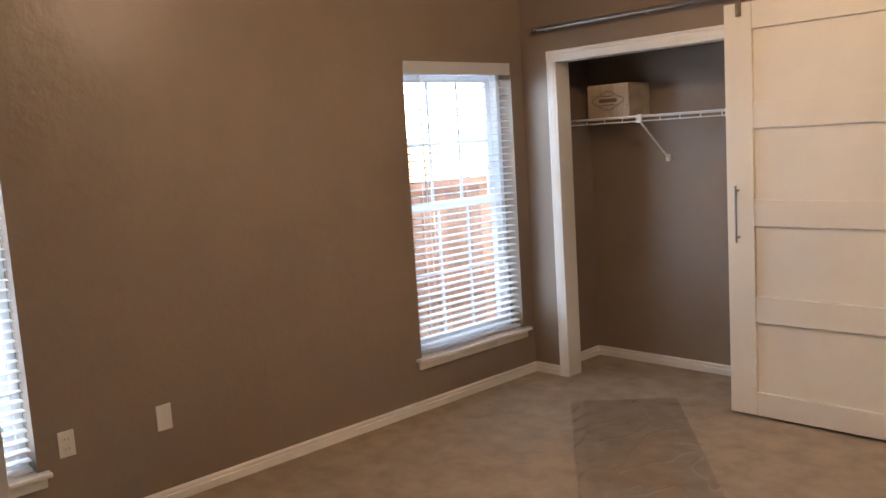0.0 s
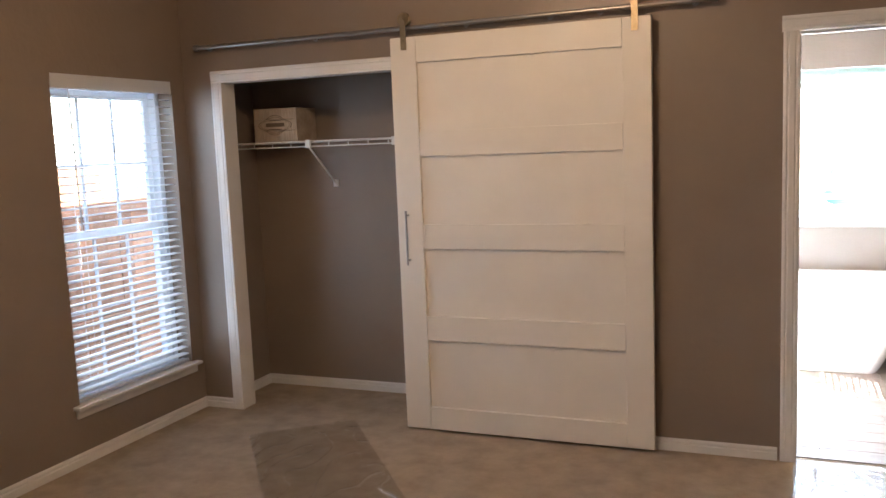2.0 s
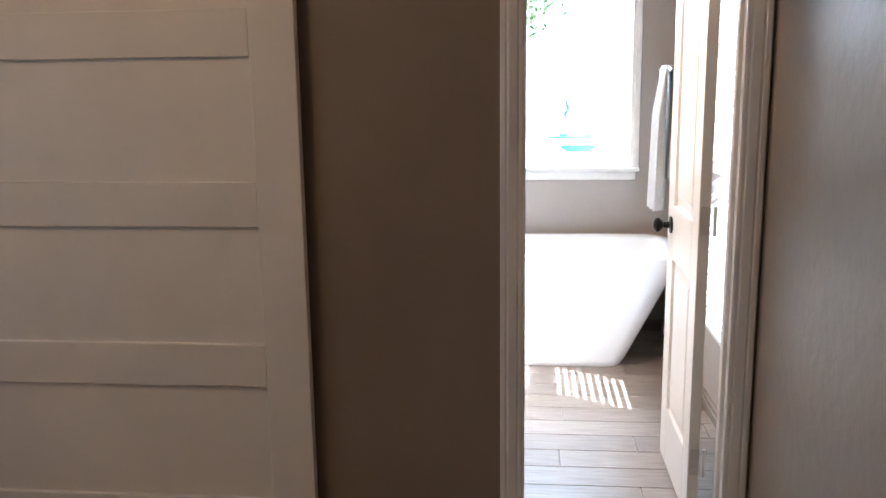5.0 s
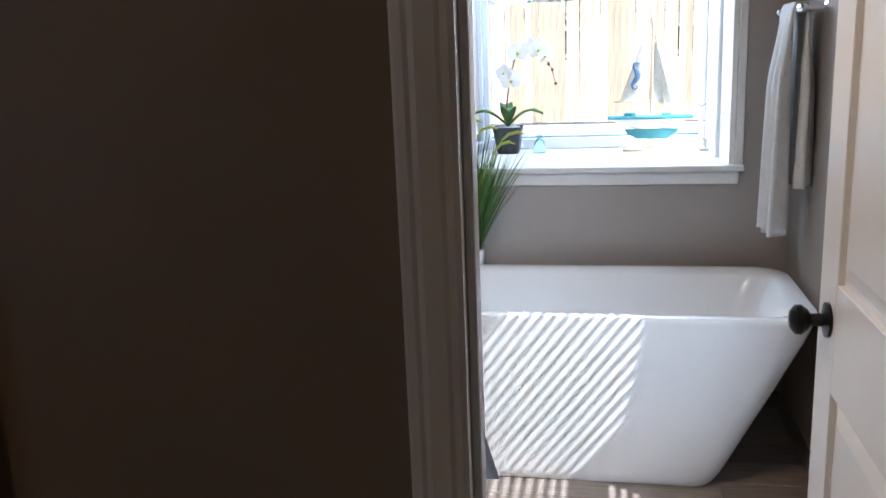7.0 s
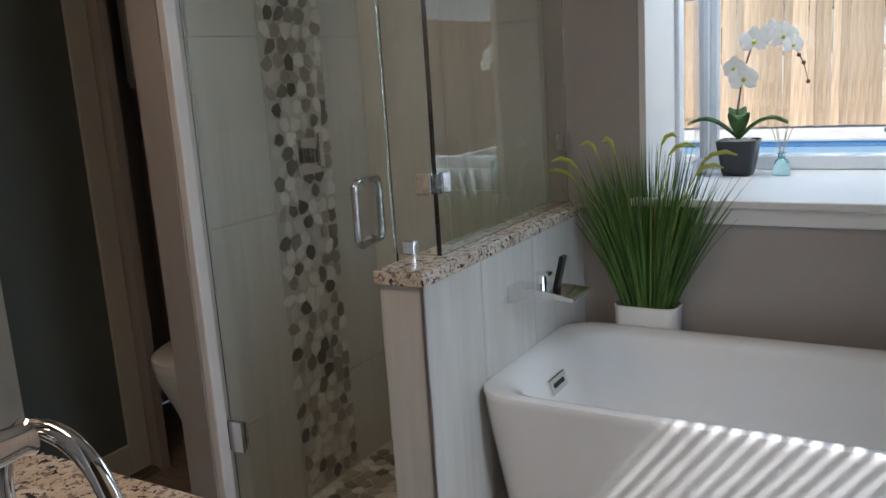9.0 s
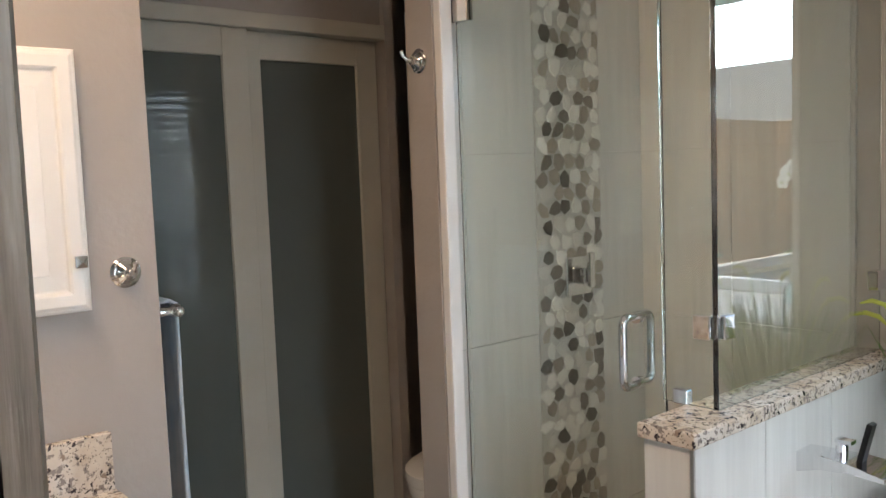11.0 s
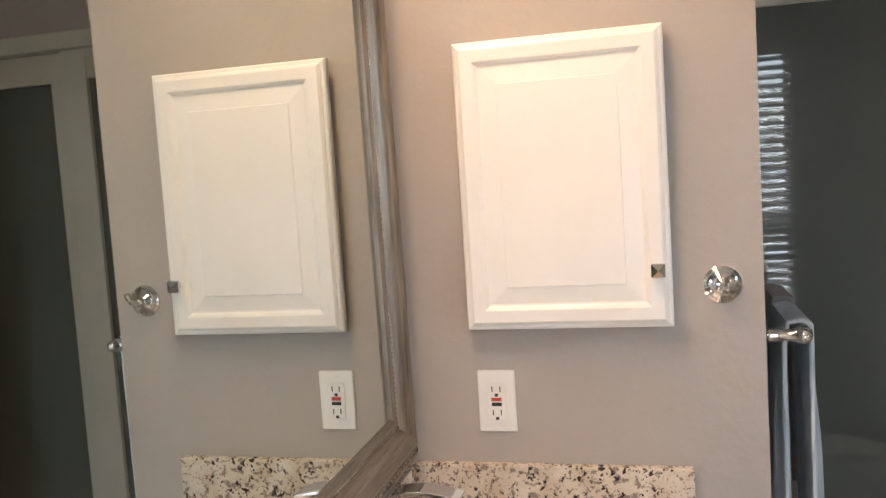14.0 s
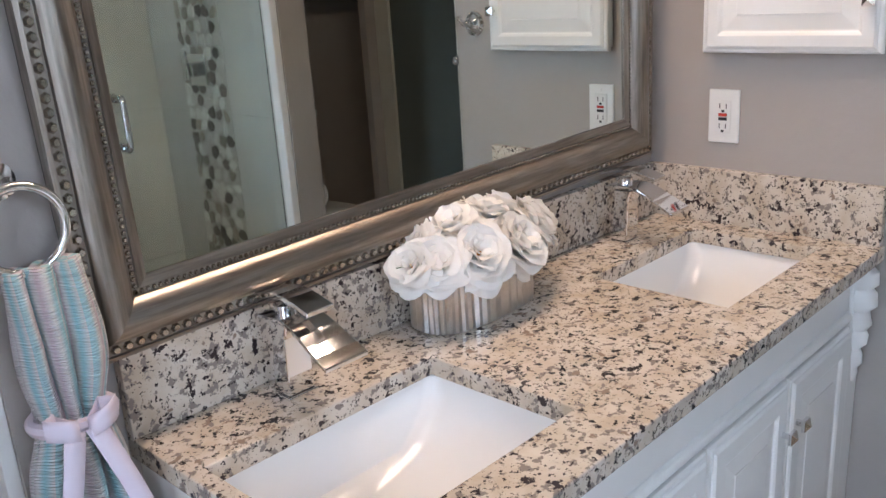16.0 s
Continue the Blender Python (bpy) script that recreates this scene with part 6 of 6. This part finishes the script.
tube(bm, [(BXc - 0.058 + x, BYc - 0.014, BZc + 0.265 + z) for x, z in sea], [0.003, 0.006, 0.008, 0.009, 0.010, 0.013, 0.013, 0.010, 0.007, 0.005, 0.004, 0.003, 0.002], 8)
part("applique", bm, SAIL_BLUE, ms, "blue stitched motif", smooth=True)

gulls = thing("wire_gulls", "small metal gull ornament on wires on windowsill", "ornament")
boxes("base", STEEL, gulls, (0.545, 0.605, 2.895, 2.945, OZ + 0.001, OZ + 0.008), bevel=0.002)
for x, z in ((0.555, 0.19), (0.585, 0.12), (0.57, 0.045)):
    bm = bmesh.new(); tube(bm, [(0.575, 2.92, OZ + 0.008), ((0.575 + x) / 2, 2.92, OZ + z * 0.6), (x, 2.92, OZ + z)], 0.0012, 5)
    part("wire", bm, STEEL, gulls)
    bm = bmesh.new(); tube(bm, [(x - 0.035, 2.92, OZ + z - 0.004), (x - 0.018, 2.92, OZ + z + 0.010), (x, 2.92, OZ + z), (x + 0.018, 2.92, OZ + z + 0.012), (x + 0.035, 2.92, OZ + z)], [0.001, 0.003, 0.005, 0.003, 0.001], 7)
    part("gull", bm, STEEL, gulls, smooth=True)


# ---- outdoors ----
GROUND = -0.14
bm = bmesh.new()
PX0, PX1, PY0, PY1 = -7.0, 5.0, 8.6, 14.6      # pool basin
R = 400
for x0, x1, y0, y1 in ((-R, PX0, -R, R), (PX1, R, -R, R), (PX0, PX1, -R, PY0), (PX0, PX1, PY1, R)):
    v = [bm.verts.new(p) for p in ((x0, y0, GROUND), (x1, y0, GROUND), (x1, y1, GROUND), (x0, y1, GROUND))]
    bm.faces.new(v)
structure(finish(bm, "ground", CONCRETE), "pale concrete pool deck and ground")
pool = structure(new("water_pool"), "blue tiled swimming pool beyond the bath window")
boxes("water", WATER, pool, (PX0, PX1, PY0, PY1, GROUND - 0.16, GROUND - 0.08))
boxes("coping", CONCRETE, pool, (PX0, PX1, PY1 - 0.05, PY1 + 0.28, GROUND + 0.002, GROUND + 0.05), bevel=0.015)
boxes("band", POOL_TILE, pool, (PX0, PX1, PY1 - 0.03, PY1 + 0.02, GROUND - 0.07, GROUND - 0.002))


def tree(x, y, h, seed, spread=1.6):
    r = random.Random(seed); t = thing("tree", "leafy green garden tree behind the fence", "tree", "garden trees")
    bm = bmesh.new(); top = Vector((x + r.uniform(-0.3, 0.3), y, GROUND + h * 0.55))
    tube(bm, [(x, y, GROUND), (x + 0.05, y, GROUND + h * 0.3), top], [0.14, 0.10, 0.07], 10)
    ends = []
    for k in range(9):
        a = k * 2.4 + r.uniform(-0.3, 0.3); e = top + Vector((math.cos(a) * spread * r.uniform(0.5, 0.9), math.sin(a) * spread * r.uniform(0.5, 0.9), h * r.uniform(0.12, 0.42)))
        s = Vector((x, y, GROUND + h * r.uniform(0.35, 0.52)))
        tube(bm, [s, (s + e) / 2 + Vector((0, 0, 0.15)), e], [0.05, 0.035, 0.015], 7); ends += [e, (s + e) / 2 + Vector((0, 0, 0.2))]
    part("trunk", bm, BARK, t, smooth=True)
    bm = bmesh.new()
    for e in ends:
        for k in range(130):
            d = Vector((r.gauss(0, 1), r.gauss(0, 1), r.gauss(0, 0.8))) * spread * 0.28; c = e + d
            n = Vector((r.uniform(-1, 1), r.uniform(-1, 1), r.uniform(-0.3, 1))).normalized(); u = n.orthogonal().normalized(); w = n.cross(u); s = r.uniform(0.05, 0.10)
            bm.faces.new([bm.verts.new(p) for p in (c - u * s, c - w * s * 0.5, c + u * s, c + w * s * 0.5)])
    tagged(part("crown", bm, CROWN, t), kind="stuff")


tree(-4.2, 21.0, 6.0, 1, 2.0)
tree(-9.5, 22.0, 6.5, 2, 2.2)
tree(-0.8, 24.0, 5.2, 3, 1.8)
tree(5.5, 22.0, 6.0, 4, 2.0)


def house(x, y, w, d, wall, ridge, label):
    h = thing("neighbour_house", label, "house", "neighbour houses")
    boxes("wall", SIDING, h, (x - w / 2, x + w / 2, y, y + d, GROUND, wall))
    bm = bmesh.new(); e = 0.4
    a = [bm.verts.new(p) for p in ((x - w / 2 - e, y - e, wall + 0.002), (x + w / 2 + e, y - e, wall + 0.002), (x + w / 2 + e, y + d + e, wall + 0.002), (x - w / 2 - e, y + d + e, wall + 0.002))]
    b = [bm.verts.new(p) for p in ((x - w / 2 + 2.5, y + d / 2, ridge), (x + w / 2 - 2.5, y + d / 2, ridge))]
    for f in ((a[0], a[1], b[1], b[0]), (a[2], a[3], b[0], b[1]), (a[1], a[2], b[1]), (a[3], a[0], b[0]), (a[3], a[2], a[1], a[0])):
        bm.faces.new(f)
    r = part("roof", bm, ROOF, h, "grey shingle hip roof")
    boxes("chimney", BRICK, r, (x + w / 4 - 0.4, x + w / 4 + 0.4, y + d / 2 - 0.3, y + d / 2 + 0.3, wall + 0.5, ridge + 0.6))
    for k in range(3):
        xx = x - w / 2 + w * (k + 0.5) / 3
        win = boxes("window", VINYL, h, (xx - 0.6, xx + 0.6, y - 0.05, y - 0.001, 0.8, 2.2), bevel=0.02)
        boxes("pane", DARK, win, (xx - 0.5, xx + 0.5, y - 0.06, y - 0.051, 0.9, 2.1))


house(-11.0, 30.0, 13.0, 9.0, 2.7, 5.6, "pale neighbour house with grey shingle hip roof")
house(17.0, 25.0, 14.0, 9.0, 2.7, 5.6, "pale neighbour house with grey shingle hip roof")
house(3.0, 36.0, 13.0, 9.0, 2.7, 5.4, "pale neighbour house with grey shingle hip roof")
structure(boxes("wall_exterior_brick", BRICK, None, (-1.20, -0.90, BW + 0.125, 3.9, GROUND, 2.6)), "red brick outer wall of the house")


# ---- pieces: fence boards ----
def fence(label, mat, place, count, pitch, height, group, step=None):
    """Boards 0.135 wide in a run; place(k) gives each board's pose."""
    f = thing("board_fence", label, "fence", group)
    bm = bmesh.new(); box(bm, -0.067, 0.067, -0.009, 0.009, 0, height)
    first = part("board", bm, mat, f, bevel=0.003, segments=1)
    first.matrix_local = place(0)
    for k in range(1, count):
        o = new("board", first.data); o.parent = f; o.matrix_local = place(k)
    return f


rng = random.Random(8)
back_jit = [(rng.uniform(-0.006, 0.006), rng.uniform(-0.012, 0.012), rng.uniform(-0.5, 0.5)) for _ in range(200)]
bf = fence("tall weathered cedar board fence behind the pool", FENCE_WOOD, lambda k: pose(-14.5 + k * 0.1385, 17.0 + back_jit[k][0], GROUND + 0.04 + back_jit[k][1], 0, back_jit[k][2], 0), 170, 0.1385, 2.42, "garden fences")
for z in (0.3, 1.2, 2.1):
    boxes("fence_rail", FENCE_WOOD, bf, (-14.6, 9.2, 17.02, 17.06, z, z + 0.09))
wf = fence("red cedar board fence close to bedroom windows", FENCE_RED, lambda k: pose(-5.05 + back_jit[k][0], -6.5 + k * 0.139, GROUND + 0.03 + back_jit[k][1] - (0.27 if -6.5 + k * 0.139 > 0.93 else 0.0), 0, back_jit[k][2], 90), 78, 0.139, 1.63, "garden fences")
for z in (0.25, 1.15):
    boxes("fence_rail", FENCE_RED, wf, (-5.03, -4.99, -6.5, 4.2, z, z + 0.09))

# side fence faces away from the sun; the darker cedar carries some of that shade
ef = fence("brown cedar board fence along the garden side, shade in its colour", FENCE_RED, lambda k: pose(5.6 + back_jit[k][0], 4.2 + k * 0.1385, GROUND + 0.03 + back_jit[k][1], 0, back_jit[k][2], 90), 92, 0.1385, 2.25, "garden fences")
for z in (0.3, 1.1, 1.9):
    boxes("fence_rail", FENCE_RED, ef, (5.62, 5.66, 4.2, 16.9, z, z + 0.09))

# ---- pieces: bathroom floor planks ----
fl = bpy.data.objects["floor_bathroom"]
plank = {}
rng = random.Random(21)
y = 0.075; row = 0
while y < BW:
    w = min(0.148, BW - y)
    x = -2.58 + (row * 0.31) % 0.9 - 0.9
    start = STUB if y < 0.60 else -2.58
    while x < BR:
        a, b = max(x, start), min(x + 0.897, BR)
        if b - a > 0.03:
            key = (round(b - a, 3), round(w, 3))
            if key not in plank:
                bm = bmesh.new(); box(bm, 0, b - a, 0, w, -0.008, 0.0)
                bmesh.ops.bevel(bm, geom=[e for e in bm.edges if all(v.co.z > -0.001 for v in e.verts)], offset=0.0012, segments=1, affect="EDGES")
                o = finish(bm, "tile", TILE, fl); plank[key] = o.data
            else:
                o = new("tile", plank[key]); o.parent = fl
            o.matrix_local = pose(a, y, 0.0)
        x += 0.900
    y += 0.151; row += 1

# ---- pieces: shower wall tiles, pebble strip and pebble floor ----
def wall_tiles(parent, u0, u1, z0, z1, m, us, zs, gap=0.002, thick=0.006):
    """Tiles over a rectangle in local xz, front at -y; us, zs: the joints."""
    for a, b in zip(us, us[1:]):
        for c, d in zip(zs, zs[1:]):
            bm = bmesh.new(); box(bm, a + gap / 2, b - gap / 2, -thick, 0, c + gap / 2, d - gap / 2)
            o = finish(bm, "tile", SHOWER_TILE, parent, bevel=0.0008); o.matrix_local = m


ZS = (0.0, 0.37, 0.97, 1.488, 2.08, 2.68)
east_face = pose(SHL - 0.006, 0, 0, 0, 0, 90)
wall_tiles(shower, 0, 0, 0, 0, east_face, (1.521, 1.590, 1.861), ZS)
wall_tiles(shower, 0, 0, 0, 0, east_face, (2.151, BW - 0.012), ZS)
wall_tiles(shower, 0, 0, 0, 0, pose(0, BW - 0.012, 0), (SHL + 0.001, -1.10, PONY0 - 0.01), ZS)
wall_tiles(half, 0, 0, 0, 0, pose(PONY1 - 0.008, 0, 0, 0, 0, 90), (1.438, 1.70, 2.0, 2.30, BW), (0.0, 0.28, 0.907), thick=0.008)
wall_tiles(half, 0, 0, 0, 0, pose(0, 1.441, 0), (PONY0 + 0.002, PONY1 - 0.007), (0.0, 0.907), thick=0.008)
wall_tiles(half, 0, 0, 0, 0, pose(PONY0 + 0.008, 0, 0, 0, 0, -90), (-BW, -2.1, -1.8, -1.445), (0.0, 0.28, 0.907), thick=0.008)

shapes = []
rng = random.Random(17)
for s in range(10):
    bm = bmesh.new(); n = 7; ph = rng.uniform(0, 6)
    n = rng.choice((5, 6, 6, 7)); rad = [rng.uniform(0.78, 1.22) for _ in range(n)]; el = rng.uniform(0.62, 0.95)
    rings = []
    for f, h in ((1.10, 0.0), (1.10, 0.0035), (1.02, 0.0052), (0.6, 0.0058)):
        rings.append([bm.verts.new((0.0245 * f * rad[k] * math.cos(ph + 2 * math.pi * k / n), -h, 0.0245 * f * rad[k] * el * math.sin(ph + 2 * math.pi * k / n) * 1.15)) for k in range(n)])
    for a, b in zip(rings, rings[1:]):
        for k in range(n):
            bm.faces.new((a[k], a[(k + 1) % n], b[(k + 1) % n], b[k]))
    bm.faces.new(rings[-1])
    bmesh.ops.recalc_face_normals(bm, faces=bm.faces)
    me = bpy.data.meshes.new("pebble"); bm.to_mesh(me); bm.free(); me.materials.append(PEBBLE)
    shapes.append(me)
strip = structure(new("trim_pebble_strip"), "vertical band of mixed river pebbles in shower wall")
boxes("bed", GROUT, strip, (SHL - 0.006, SHL + 0.0012, 1.862, 2.150, 0, CEILING))
rows = int(2.3 / 0.0455); made = 0
rest = bmesh.new()
for r in range(58):
    for c in range(6):
        yy = 1.887 + c * 0.048 + (0.020 if r % 2 else 0.0) * (1 if c < 5 else 0) + rng.uniform(-0.005, 0.005)
        zz = 0.05 + r * 0.0455 + rng.uniform(-0.006, 0.006)
        m = Matrix.Translation((SHL - 0.001, min(yy, 2.130), zz)) @ Matrix.Rotation(radians(90), 4, "Z") @ Matrix.Rotation(rng.uniform(0, 6.28), 4, "Y") @ Matrix.Diagonal((rng.uniform(0.82, 1.08), 1, rng.uniform(0.85, 1.1), 1))
        if zz < 2.28 and made < 300:
            o = new("pebble", rng.choice(shapes)); o.parent = strip; o.matrix_local = m; made += 1
        else:
            me = rng.choice(shapes).copy(); me.transform(m); rest.from_mesh(me); bpy.data.meshes.remove(me)


def island_pebble():
    m = PEBBLE.copy(); m.name = "river_pebble_joined"; nt = m.node_tree
    oi = [n for n in nt.nodes if n.bl_idname == "ShaderNodeObjectInfo"][0]
    g = node(nt, "NewGeometry")
    for l in list(nt.links):
        if l.from_node == oi:
            nt.links.new(g.outputs["Random Per Island"], l.to_socket)
    return m


PEBBLE_JOINED = island_pebble()
tagged(finish(rest, "pebble_band", PEBBLE_JOINED, strip), kind="stuff")
sf = structure(boxes("floor_shower", GROUT, None, (SHL, PONY0, SHF + 0.05, BW - 0.02, 0.0, 0.02)), "river pebble shower floor")
rest = bmesh.new()
for i in range(15):
    for j in range(17):
        m = Matrix.Translation((SHL + 0.035 + i * 0.045 + rng.uniform(-0.006, 0.006), SHF + 0.075 + j * 0.045 + (0.02 if i % 2 else 0), 0.020)) @ Matrix.Rotation(radians(-90), 4, "X") @ Matrix.Rotation(rng.uniform(0, 6.28), 4, "Y")
        if m.translation.x > PONY0 - 0.03 or m.translation.y > BW - 0.05:
            continue
        me = rng.choice(shapes).copy(); me.transform(m); rest.from_mesh(me); bpy.data.meshes.remove(me)
tagged(finish(rest, "pebble_floor", PEBBLE_JOINED, sf), kind="stuff")
